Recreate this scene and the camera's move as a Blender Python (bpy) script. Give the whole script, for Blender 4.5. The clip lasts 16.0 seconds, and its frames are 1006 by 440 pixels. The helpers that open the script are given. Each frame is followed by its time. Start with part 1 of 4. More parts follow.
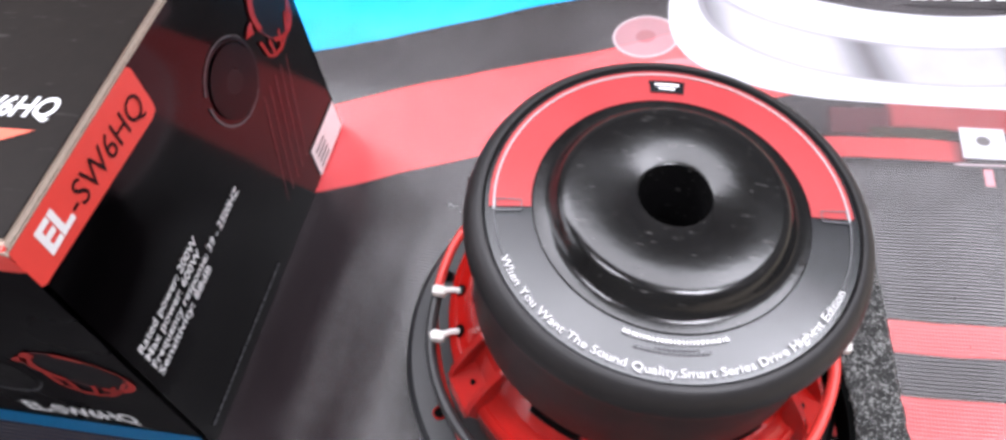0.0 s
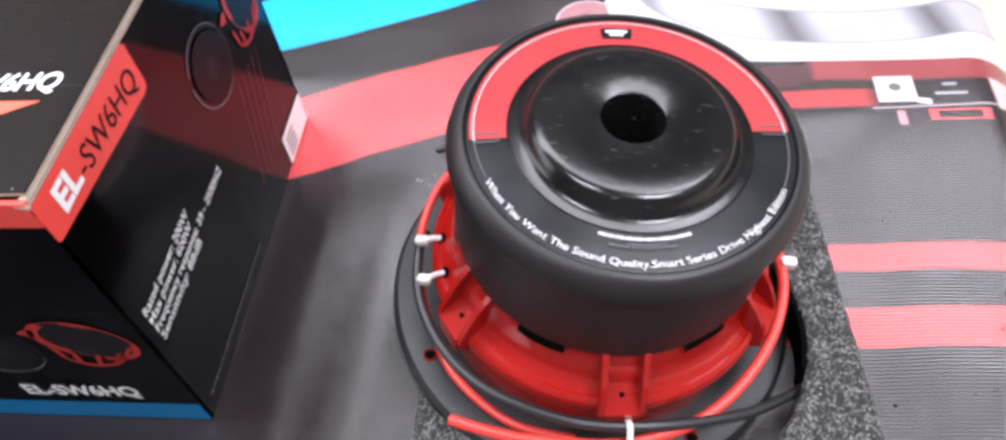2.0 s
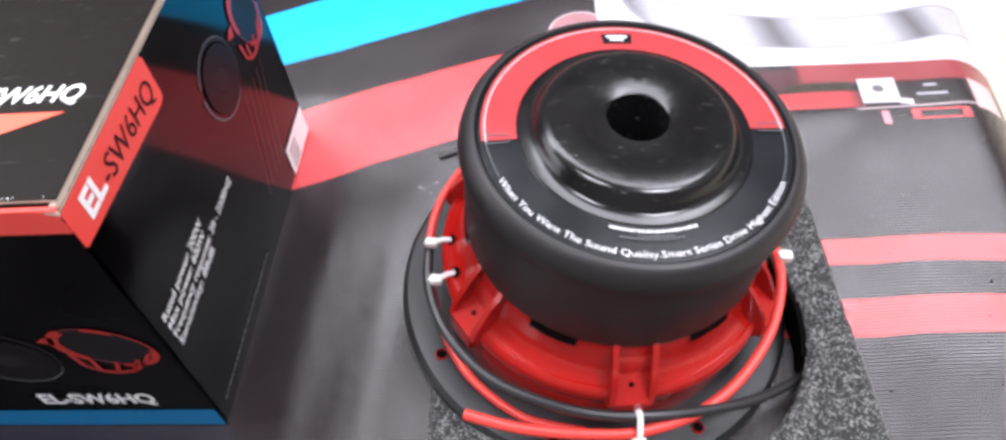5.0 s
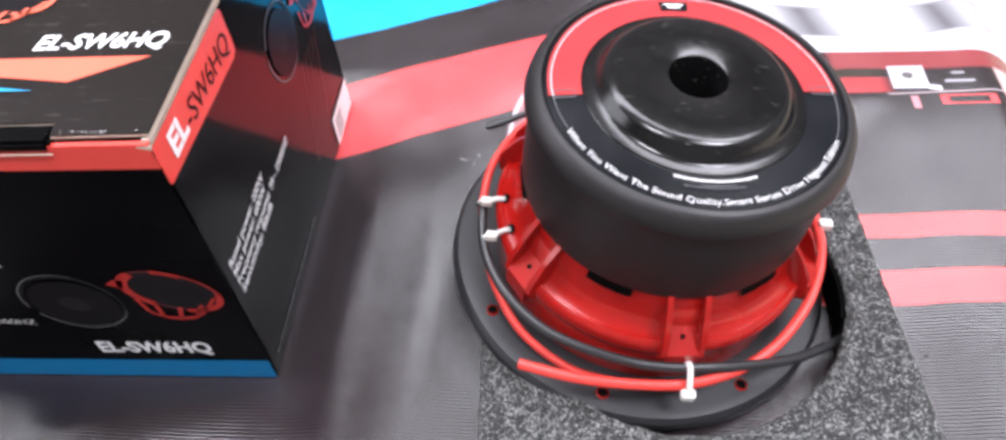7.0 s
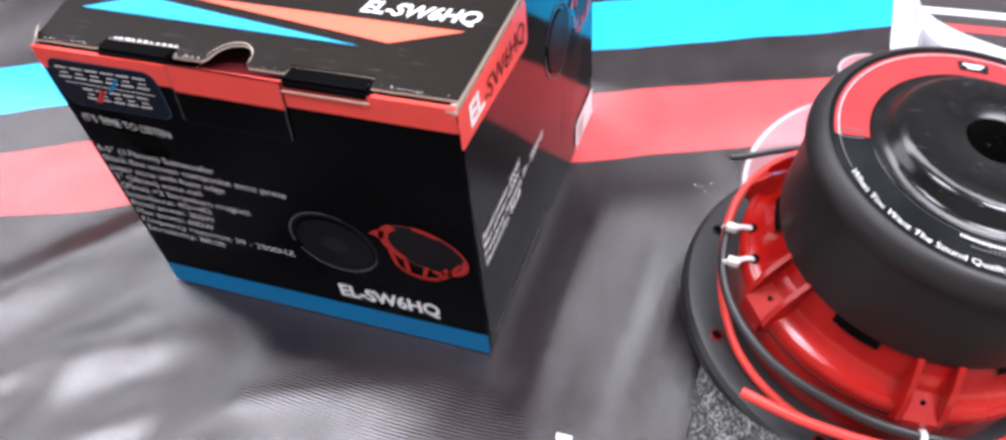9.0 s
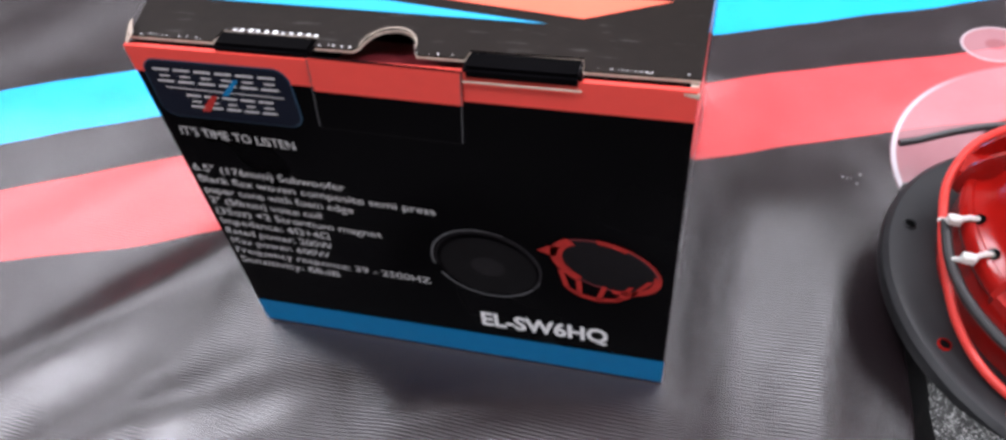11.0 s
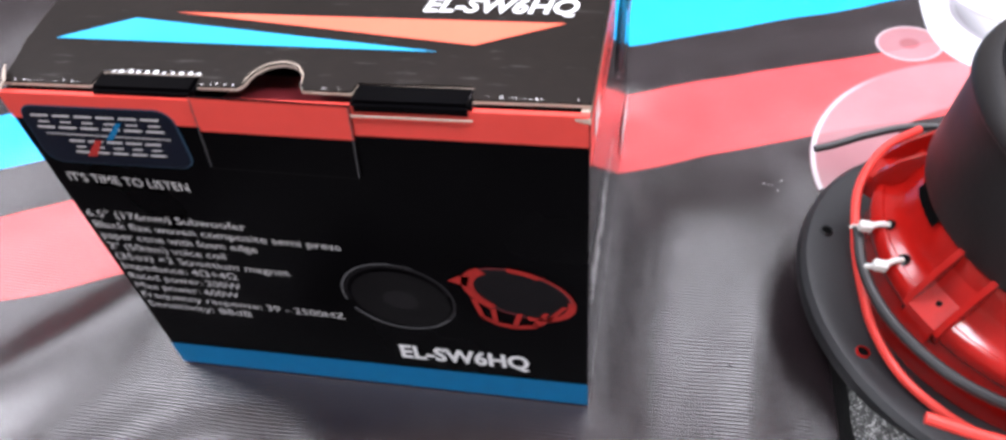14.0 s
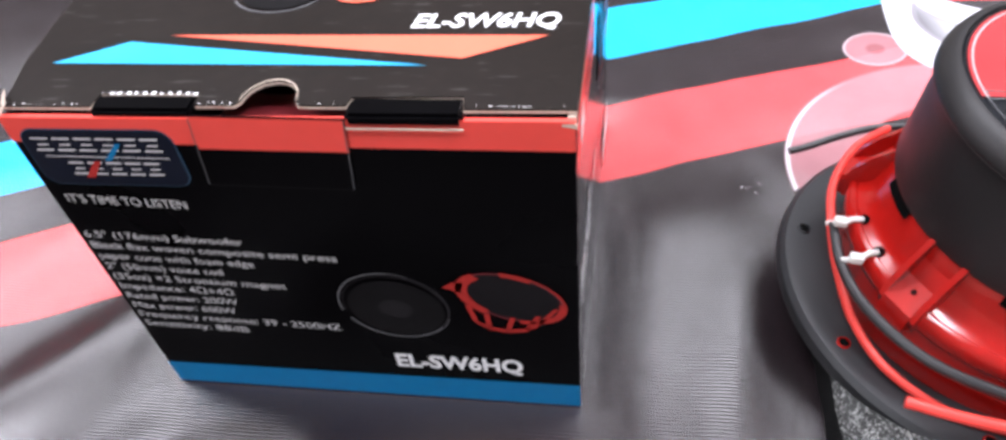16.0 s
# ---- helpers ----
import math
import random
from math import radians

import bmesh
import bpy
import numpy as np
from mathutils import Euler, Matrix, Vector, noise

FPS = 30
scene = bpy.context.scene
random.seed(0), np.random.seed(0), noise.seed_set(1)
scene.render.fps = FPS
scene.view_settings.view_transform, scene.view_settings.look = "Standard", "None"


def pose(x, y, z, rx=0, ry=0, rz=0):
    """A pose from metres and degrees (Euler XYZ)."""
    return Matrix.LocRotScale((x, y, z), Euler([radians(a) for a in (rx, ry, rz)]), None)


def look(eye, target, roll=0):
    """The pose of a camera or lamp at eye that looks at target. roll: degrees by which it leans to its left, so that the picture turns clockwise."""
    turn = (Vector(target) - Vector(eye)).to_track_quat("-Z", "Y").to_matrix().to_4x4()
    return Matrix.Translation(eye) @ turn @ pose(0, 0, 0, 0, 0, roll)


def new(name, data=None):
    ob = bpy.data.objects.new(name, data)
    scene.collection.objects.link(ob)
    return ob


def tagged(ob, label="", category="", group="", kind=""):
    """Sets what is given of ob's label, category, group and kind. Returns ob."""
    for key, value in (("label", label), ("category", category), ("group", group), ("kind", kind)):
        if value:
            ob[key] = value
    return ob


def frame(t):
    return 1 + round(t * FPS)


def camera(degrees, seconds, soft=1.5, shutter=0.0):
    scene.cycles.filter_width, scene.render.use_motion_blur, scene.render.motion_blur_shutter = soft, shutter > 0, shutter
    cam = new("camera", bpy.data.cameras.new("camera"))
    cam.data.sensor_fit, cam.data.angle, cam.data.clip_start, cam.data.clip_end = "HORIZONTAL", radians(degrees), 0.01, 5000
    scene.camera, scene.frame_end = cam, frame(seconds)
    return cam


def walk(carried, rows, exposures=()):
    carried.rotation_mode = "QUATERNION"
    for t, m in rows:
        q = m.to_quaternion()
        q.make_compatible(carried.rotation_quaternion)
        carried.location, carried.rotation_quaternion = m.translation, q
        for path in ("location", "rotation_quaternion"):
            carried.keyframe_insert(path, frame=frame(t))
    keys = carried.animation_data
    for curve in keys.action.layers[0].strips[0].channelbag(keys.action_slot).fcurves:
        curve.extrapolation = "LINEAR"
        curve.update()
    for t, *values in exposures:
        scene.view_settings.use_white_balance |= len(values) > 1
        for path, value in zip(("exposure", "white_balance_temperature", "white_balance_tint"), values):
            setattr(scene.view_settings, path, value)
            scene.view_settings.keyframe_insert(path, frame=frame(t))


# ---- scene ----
cam = camera(62.1, 16.0, soft=3.0)
PATH = [
    (0, (0.191, -0.099, 0.327), (-0.241, 1.026, -1.27), -12.8),
    (0.5, (0.209, -0.1, 0.32), (-0.283, 0.949, -1.31), -14.6),
    (1, (0.211, -0.113, 0.322), (-0.298, 0.985, -1.27), -14.2),
    (1.5, (0.19, -0.146, 0.335), (-0.187, 1.053, -1.222), -12.3),
    (2, (0.185, -0.144, 0.331), (-0.113, 1.062, -1.236), -11.4),
    (2.5, (0.191, -0.137, 0.333), (-0.073, 1.073, -1.237), -11.8),
    (3, (0.185, -0.144, 0.329), (-0.107, 1.046, -1.252), -12.5),
    (3.5, (0.181, -0.154, 0.336), (-0.111, 1.061, -1.225), -12.3),
    (4, (0.18, -0.156, 0.339), (-0.1, 1.073, -1.214), -11.7),
    (6.5, (0.164, -0.172, 0.333), (-0.057, 1.087, -1.205), -9.9),
    (7, (0.151, -0.184, 0.335), (-0.083, 1.083, -1.194), -8.6),
    (7.5, (0.107, -0.2, 0.331), (-0.183, 1.098, -1.163), -6.0),
    (8, (0.0825, -0.2165, 0.3335), (-0.306, 1.089, -1.1305), -2.95),
    (8.5, (0.125, -0.204, 0.3435), (-0.378, 1.0755, -1.1085), -6.6),
    (9, (0.113, -0.207, 0.3395), (-0.4695, 1.0425, -1.109), -7.95),
    (9.5, (0.011, -0.2085, 0.3195), (-0.414, 1.143, -1.0915), -6.0),
    (12, (0.012, -0.178, 0.306), (-0.494, 1.099, -1.148), -8.6),
    (12.5, (0.006, -0.166, 0.306), (-0.424, 1.154, -1.133), -6.3),
    (13, (0.009, -0.161, 0.3), (-0.405, 1.147, -1.155), -7.5),
    (13.5, (0.011, -0.176, 0.302), (-0.426, 1.146, -1.135), -8.4),
    (14, (0.028, -0.183, 0.305), (-0.361, 1.154, -1.131), -7.9),
    (14.5, (0.027, -0.196, 0.306), (-0.421, 1.139, -1.115), -8.9),
    (15, (0.031, -0.192, 0.308), (-0.343, 1.178, -1.101), -8.4),
    (15.5, (0.028, -0.193, 0.309), (-0.331, 1.188, -1.093), -8.3),
    (16, (0.026, -0.194, 0.309), (-0.316, 1.186, -1.098), -8.2),
]
EXPOSURES = [(0, -0.24), (1, -0.17), (2, -0.17), (4, -0.12), (6.5, -0.10), (7, 0.02), (7.5, 0.15), (8, 0.16), (8.5, 0.2), (9, 0.02), (9.5, -0.2), (12, -0.2), (12.5, -0.12), (13.0, 0.02), (13.5, 0.08), (14.0, 0.05), (14.5, 0.07), (16, 0.12)]
walk(cam, [(t, look(eye, target, roll)) for t, eye, target, roll in PATH], EXPOSURES)

# ---- light ----
scene.view_settings.exposure = 0.0
world = bpy.data.worlds.new("world")
scene.world = world
world.use_nodes = True
world.node_tree.nodes["Background"].inputs[0].default_value = (0.9, 0.95, 1.0, 1)
world.node_tree.nodes["Background"].inputs[1].default_value = 0.3


def area_lamp(name, place, target, width, length, watts, colour):
    data = bpy.data.lights.new(name, "AREA")
    data.shape, data.size, data.size_y, data.energy, data.color = "RECTANGLE", width, length, watts, colour
    ob = new(name, data)
    ob.matrix_world = look(place, target)
    return ob


# Unseen lamps: a row placed by the sheen, then two added as fill.
LIGHTS = [(x, 0.86, 1.1, 0.96, w) for x, w in ((-2.7, 30), (-1.6, 43), (-0.5, 41), (0.6, 34), (1.7, 58))] + [(1.6, -0.6, 1.0, 0.6, 112), (-0.6, -0.95, 1.0, 0.5, 56)]
for lx, ly, wide, deep, watts in LIGHTS:
    area_lamp("assumed_lamp", (lx, ly, 2.43), (lx, ly, 0), wide, deep, watts * 1.05, (0.895, 0.895, 1.0))
# Fill from the west, added as daylight; its source is out of view.
area_lamp("assumed_daylight", (-3.36, 0.15, 1.55), (0, 0.15, 1.55), 2.2, 1.4, 48, (0.885, 0.895, 1.0))


# ---- materials ----
class Node:
    """A socket of a node tree with arithmetic."""

    def __init__(self, tree, socket):
        self.tree, self.socket = tree, socket

    def calc(self, op, *others):
        n = self.tree.nodes.new("ShaderNodeMath")
        n.operation = op
        for i, o in enumerate((self, *others)):
            if isinstance(o, Node):
                self.tree.links.new(o.socket, n.inputs[i])
            else:
                n.inputs[i].default_value = o
        return Node(self.tree, n.outputs[0])

    def __add__(self, o):
        return self.calc("ADD", o)

    def __sub__(self, o):
        return self.calc("SUBTRACT", o)

    def __mul__(self, o):
        return self.calc("MULTIPLY", o)

    def __truediv__(self, o):
        return self.calc("DIVIDE", o)

    def above(self, edge, soft):
        n = self.tree.nodes.new("ShaderNodeMapRange")
        n.interpolation_type = "SMOOTHSTEP"
        self.tree.links.new(self.socket, n.inputs[0])
        n.inputs[1].default_value, n.inputs[2].default_value = edge - soft, edge + soft
        return Node(self.tree, n.outputs[0])

    def below(self, edge, soft):
        return self.above(edge, soft) * -1.0 + 1.0

    def band(self, lo, hi, soft):
        return self.above(lo, soft) * self.below(hi, soft)


def noise_node(tree, coords, scale, detail=4.0, stretch=(1, 1, 1)):
    m = tree.nodes.new("ShaderNodeMapping")
    m.inputs["Scale"].default_value = stretch
    tree.links.new(coords, m.inputs[0])
    n = tree.nodes.new("ShaderNodeTexNoise")
    n.inputs["Scale"].default_value, n.inputs["Detail"].default_value = scale, detail
    tree.links.new(m.outputs[0], n.inputs["Vector"])
    return Node(tree, n.outputs[0])


def blend(tree, factor, a, b, mode="MIX"):
    n = tree.nodes.new("ShaderNodeMix")
    n.data_type, n.blend_type = "RGBA", mode
    for key, value in ((0, factor), (6, a), (7, b)):
        if isinstance(value, Node):
            tree.links.new(value.socket, n.inputs[key])
        elif isinstance(value, tuple):
            n.inputs[key].default_value = (*value[:3], 1)
        else:
            n.inputs[key].default_value = value
    return Node(tree, n.outputs[2])


def start(name):
    mat = bpy.data.materials.new(name)
    mat.use_nodes = True
    tree = mat.node_tree
    coords = tree.nodes.new("ShaderNodeTexCoord")
    return mat, tree, tree.nodes["Principled BSDF"], coords.outputs["Object"]


def put_bump(tree, bsdf, height, strength, distance):
    b = tree.nodes.new("ShaderNodeBump")
    b.inputs["Strength"].default_value, b.inputs["Distance"].default_value = strength, distance
    tree.links.new(height.socket, b.inputs["Height"])
    tree.links.new(b.outputs[0], bsdf.inputs["Normal"])


def material(name, colour, rough=0.5, metal=0.0, scale=300.0, vary=0.25, worn=0.0, bump=0.15, gloss=0.5, coat=0.0):
    """A surface with fine grain, broad stains and some relief."""
    mat, tree, bsdf, co = start(name)
    fine, broad = noise_node(tree, co, scale, 6.0), noise_node(tree, co, scale * 0.09, 3.0)
    amount = (fine * 0.5 + broad * 0.5 - 0.5) * (2.0 * vary) + 1.0
    col = blend(tree, 1.0, tuple(colour), amount, "MULTIPLY")
    if worn:
        scratch = noise_node(tree, co, scale * 0.5, 8.0, (1, 7, 3)).above(0.68, 0.03) * worn
        col = blend(tree, scratch, col, (0.55, 0.53, 0.5))
    tree.links.new(col.socket, bsdf.inputs["Base Color"])
    r = (broad - 0.5) * 0.25 + rough
    tree.links.new(r.socket, bsdf.inputs["Roughness"])
    bsdf.inputs["Metallic"].default_value = metal
    bsdf.inputs["Specular IOR Level"].default_value = gloss
    bsdf.inputs["Coat Weight"].default_value = coat
    bsdf.inputs["Coat Roughness"].default_value = 0.12
    if bump:
        put_bump(tree, bsdf, fine, bump, 0.0006)
    return mat


def banner_material():
    """Printed flex banner: slanted stripes, a printed device and a ribbed weave."""
    mat, tree, bsdf, co = start("printed_banner")
    sep = tree.nodes.new("ShaderNodeSeparateXYZ")
    tree.links.new(co, sep.inputs[0])
    x, y = Node(tree, sep.outputs[0]), Node(tree, sep.outputs[1])
    wob = (noise_node(tree, co, 9.0, 2.0) - 0.5) * 0.016
    slant = y - x * 0.37 + x * x * 0.08 + wob
    dark = blend(tree, noise_node(tree, co, 7.0, 3.0).above(0.5, 0.25), DARK_A, DARK_B)
    col = blend(tree, slant.band(0.255, 0.318, 0.0012), dark, CYAN)
    red_mask = slant.band(0.141, 0.207, 0.0012) * x.below(0.24, 0.03)
    col = blend(tree, red_mask, col, RED)
    side = x.above(0.2, 0.004)
    wob2 = (noise_node(tree, co, 14.0, 3.0) - 0.5) * 0.006
    low = (y + wob2).band(0.080, 0.0945, 0.001) * 0.75
    low2 = (y + wob2).band(0.041, 0.061, 0.001) * 0.9
    up1 = (y + wob2).band(0.2035, 0.224, 0.002) * x.above(0.284, 0.003) * 0.55
    up2 = (y + wob2).band(0.182, 0.1958, 0.001) * x.band(0.250, 0.312, 0.006) * 0.85
    for m, ink in ((low * side, RED), (low2 * side, RED), (up1, (0.38, 0.06, 0.065)), (up2, (0.42, 0.05, 0.055))):
        col = blend(tree, m, col, ink)
    murk = y.band(0.1985, 0.217, 0.001) * x.band(0.256, 0.285, 0.003) * 0.8
    col = blend(tree, murk, col, (0.07, 0.018, 0.022))
    col = blend(tree, y.band(0.197, 0.2035, 0.001) * x.band(0.275, 0.311, 0.002) * 0.8, col, (0.035, 0.028, 0.018))
    # printed translucent ring with an ear
    dx, dy = x - 0.19, y - 0.158
    ring = (dx * dx + dy * dy).calc("SQRT")
    ear_x, ear_y = x - 0.160, y - 0.266
    ear = (ear_x * ear_x + ear_y * ear_y * 1.3).calc("SQRT")
    col = blend(tree, ring.band(0.053, 0.092, 0.0012) * x.below(0.2, 0.012) * 0.42, col, PINK)
    col = blend(tree, ring.band(0.0895, 0.0918, 0.0006) * x.below(0.125, 0.02) * 0.8, col, WHITE)
    col = blend(tree, ear.below(0.0185, 0.0008) * 0.45, col, PINK)
    col = blend(tree, ear.band(0.0172, 0.0186, 0.0006) * 0.5, col, WHITE)
    col = blend(tree, ear.below(0.0055, 0.0008) * 0.5, col, (0.2, 0.03, 0.04))
    # printed polished ring of a large device
    def oval(cx, cy, a, b):
        ex, ey = (x - cx) / a, (y - cy) / b
        return (ex * ex + ey * ey).calc("SQRT") + wob2

    sx, sy = ((x - 0.335) / 0.164).calc("ABSOLUTE"), ((y - 0.30) / 0.081).calc("ABSOLUTE")
    body = sx * sx * sx + sy * sy * sy + wob2
    upper = y.above(0.30, 0.002) * (x - 0.335).calc("ABSOLUTE").below(0.1635, 0.001) * y.below(0.40, 0.002)
    col = blend(tree, body.below(1.0, 0.008).calc("MAXIMUM", upper), col, WHITE)
    gap = (x - 0.278 + (y - 0.25) * 0.25).calc("PINGPONG", 0.0395)
    silver = blend(tree, gap.above(0.011, 0.008), (0.17, 0.165, 0.18), (0.36, 0.355, 0.37))
    silver = blend(tree, gap.below(0.0030, 0.003), silver, (0.12, 0.115, 0.12))
    band = oval(0.312, 0.30, 0.125, 0.067).below(1.0, 0.008) * oval(0.312, 0.33, 0.125, 0.067).above(1.0, 0.008)
    col = blend(tree, band, col, silver)
    rim_low, rim_top = oval(0.312, 0.30, 0.125, 0.067), oval(0.312, 0.33, 0.125, 0.067)
    col = blend(tree, rim_low.band(0.975, 1.0, 0.006).calc("MAXIMUM", rim_top.band(1.0, 1.03, 0.006)) * 0.7, col, (0.24, 0.23, 0.25))
    dark_field = oval(0.315, 0.355, 0.128, 0.067).below(1.0, 0.006)
    col = blend(tree, dark_field, col, (0.045, 0.040, 0.042))
    col = blend(tree, dark_field * y.band(0.3345, 0.342, 0.001), col, (0.6, 0.62, 0.64))
    col = blend(tree, dark_field * y.band(0.316, 0.3235, 0.001), col, RED)
    # printed square bracket with a hole
    bx, by = (x - 0.325).calc("ABSOLUTE"), (y - 0.1955).calc("ABSOLUTE")
    col = blend(tree, bx.calc("MAXIMUM", by).below(0.0098, 0.0006), col, WHITE)
    hx, hy = x - 0.325, y - 0.197
    col = blend(tree, (hx * hx + hy * hy).calc("SQRT").below(0.0032, 0.0005), col, (0.1, 0.09, 0.09))
    col = blend(tree, (y - x * 0.04).band(0.1680, 0.1693, 0.0004) * x.above(0.311, 0.002) * 0.6, col, (0.5, 0.4, 0.42))
    ox, oy = ((x - 0.353) / 0.0148).calc("ABSOLUTE"), ((y - 0.176) / 0.0038).calc("ABSOLUTE")
    col = blend(tree, ox.calc("MAXIMUM", oy).band(0.72, 1.0, 0.05), col, RED)
    cx2, cy2 = (x - 0.381).calc("ABSOLUTE"), ((y - 0.1925) * 0.65).calc("ABSOLUTE")
    col = blend(tree, cx2.calc("MAXIMUM", cy2).below(0.0075, 0.001), col, (0.52, 0.36, 0.35))
    col = blend(tree, x.band(0.334, 0.341, 0.0006) * (y + x * 0.2).band(0.2515, 0.2555, 0.0006), col, WHITE)
    col = blend(tree, x.band(0.3225, 0.3265, 0.0006) * y.band(0.169, 0.179, 0.0006) * 0.7, col, PINK)
    col = blend(tree, (x.band(0.344, 0.360, 0.0006) * y.band(0.1905, 0.1925, 0.0005)).calc("MAXIMUM", x.band(0.349, 0.356, 0.0006) * y.band(0.1975, 0.1995, 0.0005)) * 0.6, col, WHITE)
    # ribbed weave
    warp = (x * 5200.0).calc("SINE") * 0.4
    weft = (y * 3700.0 + wob * 90.0).calc("SINE")
    weave = weft + warp
    grime = noise_node(tree, co, 40.0, 6.0)
    col = blend(tree, 1.0, col, (weave * 0.06 + grime * 0.3 + 0.85), "MULTIPLY")
    tree.links.new(col.socket, bsdf.inputs["Base Color"])
    tree.links.new(((grime - 0.5) * 0.25 + BANNER_ROUGH).socket, bsdf.inputs["Roughness"])
    bsdf.inputs["Specular IOR Level"].default_value = 0.9
    streak = noise_node(tree, co, 130.0, 4.0, (1.0, 0.16, 1.0))
    crumple = noise_node(tree, co, 60.0, 3.0)
    put_bump(tree, bsdf, weave * 0.75 + grime * 0.2 + streak * 2.2 + crumple * 1.2, 0.3, 0.00034)
    return mat


DARK_A, DARK_B = (0.0120, 0.0078, 0.0090), (0.0205, 0.0148, 0.0168)
CYAN, RED, PINK, WHITE = (0.007, 0.38, 0.72), (0.60, 0.060, 0.066), (0.62, 0.27, 0.30), (0.48, 0.47, 0.50)
BANNER_ROUGH = 0.20
BANNER = banner_material()


def foam_material():
    mat, tree, bsdf, co = start("speckled_foam")
    v = tree.nodes.new("ShaderNodeTexVoronoi")
    v.inputs["Scale"].default_value = 1100.0
    tree.links.new(co, v.inputs["Vector"])
    cell = Node(tree, v.outputs[0])
    speck = noise_node(tree, co, 1150.0, 3.0)
    clump = noise_node(tree, co, 240.0, 3.0)
    col = blend(tree, (speck + (clump - 0.5) * 0.35).above(0.58, 0.09), (0.019, 0.020, 0.019), (0.30, 0.305, 0.295))
    tree.links.new(col.socket, bsdf.inputs["Base Color"])
    bsdf.inputs["Roughness"].default_value = 0.75
    put_bump(tree, bsdf, cell + speck, 0.9, 0.0014)
    return mat


FOAM = foam_material()
# Cut foam's black, with the shade on the pad's walls put in.
FOAM_CUT_SHADED = material("shaded_cut_black_foam", (0.006, 0.006, 0.006), 0.85, scale=900, vary=0.6, bump=0.6, gloss=0.15)
SIDE_PRINT = material("laminated_black_board", (0.0012, 0.001, 0.0012), 0.10, scale=90, vary=0.5, bump=0.03, gloss=0.17)
BOARD_BLACK = material("black_board", (0.0010, 0.0009, 0.0012), 0.3, scale=160, vary=0.5, bump=0.08, gloss=0.05)
LID_BLACK = material("scuffed_black_board", (0.0100, 0.0073, 0.0060), 0.5, scale=160, vary=0.6, worn=0.05, bump=0.12, gloss=0.12)
BOARD_RED = material("red_board", (0.70, 0.062, 0.048), 0.36, scale=160, vary=0.12, bump=0.08)
BOARD_BLUE = material("blue_board", (0.003, 0.145, 0.33), 0.36, scale=160, vary=0.2, bump=0.08, gloss=0.15)
RAW_BOARD = material("raw_cardboard", (0.46, 0.38, 0.31), 0.85, scale=700, vary=0.5, bump=0.5)
INK_WHITE = material("white_ink", (0.78, 0.78, 0.78), 0.45, scale=300, vary=0.1, bump=0)
INK_TEXT = material("dull_white_ink", (0.56, 0.55, 0.55), 0.45, scale=600, vary=0.3, bump=0)
INK_PALE = material("pale_grey_ink", (0.34, 0.34, 0.345), 0.45, scale=600, vary=0.4, bump=0)
INK_GREY = material("grey_ink", (0.10, 0.10, 0.105), 0.4, scale=500, vary=0.5, bump=0, gloss=0.2)
INK_DARK = material("dark_ink", (0.008, 0.007, 0.008), 0.4, scale=500, vary=0.5, bump=0, gloss=0.1)
INK_FAINT = material("faint_grey_ink", (0.024, 0.022, 0.024), 0.4, scale=900, vary=0.7, bump=0, gloss=0.1)
INK_SOOT = material("soot_grey_ink", (0.0055, 0.005, 0.0055), 0.4, scale=700, vary=0.7, bump=0, gloss=0.1)
INK_CAP = material("dim_grey_ink", (0.012, 0.011, 0.012), 0.4, scale=500, vary=0.8, bump=0, gloss=0.1)
INK_RED = material("red_ink", (0.36, 0.024, 0.020), 0.38, scale=700, vary=0.7, bump=0, gloss=0.2)
INK_ORANGE = material("orange_ink", (0.72, 0.13, 0.075), 0.38, scale=400, vary=0.1, bump=0)
INK_CYAN = material("cyan_ink", (0.02, 0.34, 0.60), 0.38, scale=400, vary=0.1, bump=0)
INK_NAVY = material("navy_ink", (0.004, 0.006, 0.014), 0.34, scale=400, vary=0.2, bump=0, gloss=0.16)
INK_STEEL = material("steel_blue_ink", (0.035, 0.075, 0.12), 0.34, scale=400, vary=0.3, bump=0, gloss=0.2)
INK_MAROON = material("maroon_ink", (0.16, 0.02, 0.025), 0.36, scale=400, vary=0.3, bump=0)
RUBBER = material("black_rubber", (0.0105, 0.0095, 0.0098), 0.5, scale=500, vary=0.35, bump=0.12, gloss=0.42)
BOOT_WORN = material("scuffed_rubber", (0.05, 0.045, 0.045), 0.6, scale=300, vary=0.6, bump=0.2)
CUP = material("black_lacquered_steel", (0.005, 0.0048, 0.005), 0.19, scale=420, vary=0.8, worn=0.10, bump=0.10, gloss=0.5)
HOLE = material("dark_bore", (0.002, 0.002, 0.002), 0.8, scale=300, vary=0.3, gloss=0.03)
LABEL_BLACK = material("black_label", (0.004, 0.005, 0.007), 0.2, scale=300, vary=0.3, bump=0.04, gloss=0.80)
LABEL_RED = material("red_label", (0.33, 0.028, 0.031), 0.33, scale=300, vary=0.12, bump=0.04)
CAST_RED = material("red_painted_casting", (0.33, 0.0065, 0.0045), 0.24, scale=220, vary=0.3, bump=0.05, gloss=0.4, coat=0.45)
GASKET = material("black_gasket", (0.012, 0.0125, 0.014), 0.5, scale=400, vary=0.3, bump=0.15)
CONE = material("black_cone", (0.02, 0.02, 0.02), 0.7, scale=600, vary=0.4, bump=0.4)
WIRE_RED = material("red_wire_jacket", (0.66, 0.045, 0.035), 0.4, scale=300, vary=0.12, bump=0.05)
WIRE_BLACK = material("black_wire_jacket", (0.018, 0.018, 0.019), 0.38, scale=300, vary=0.3, bump=0.05)
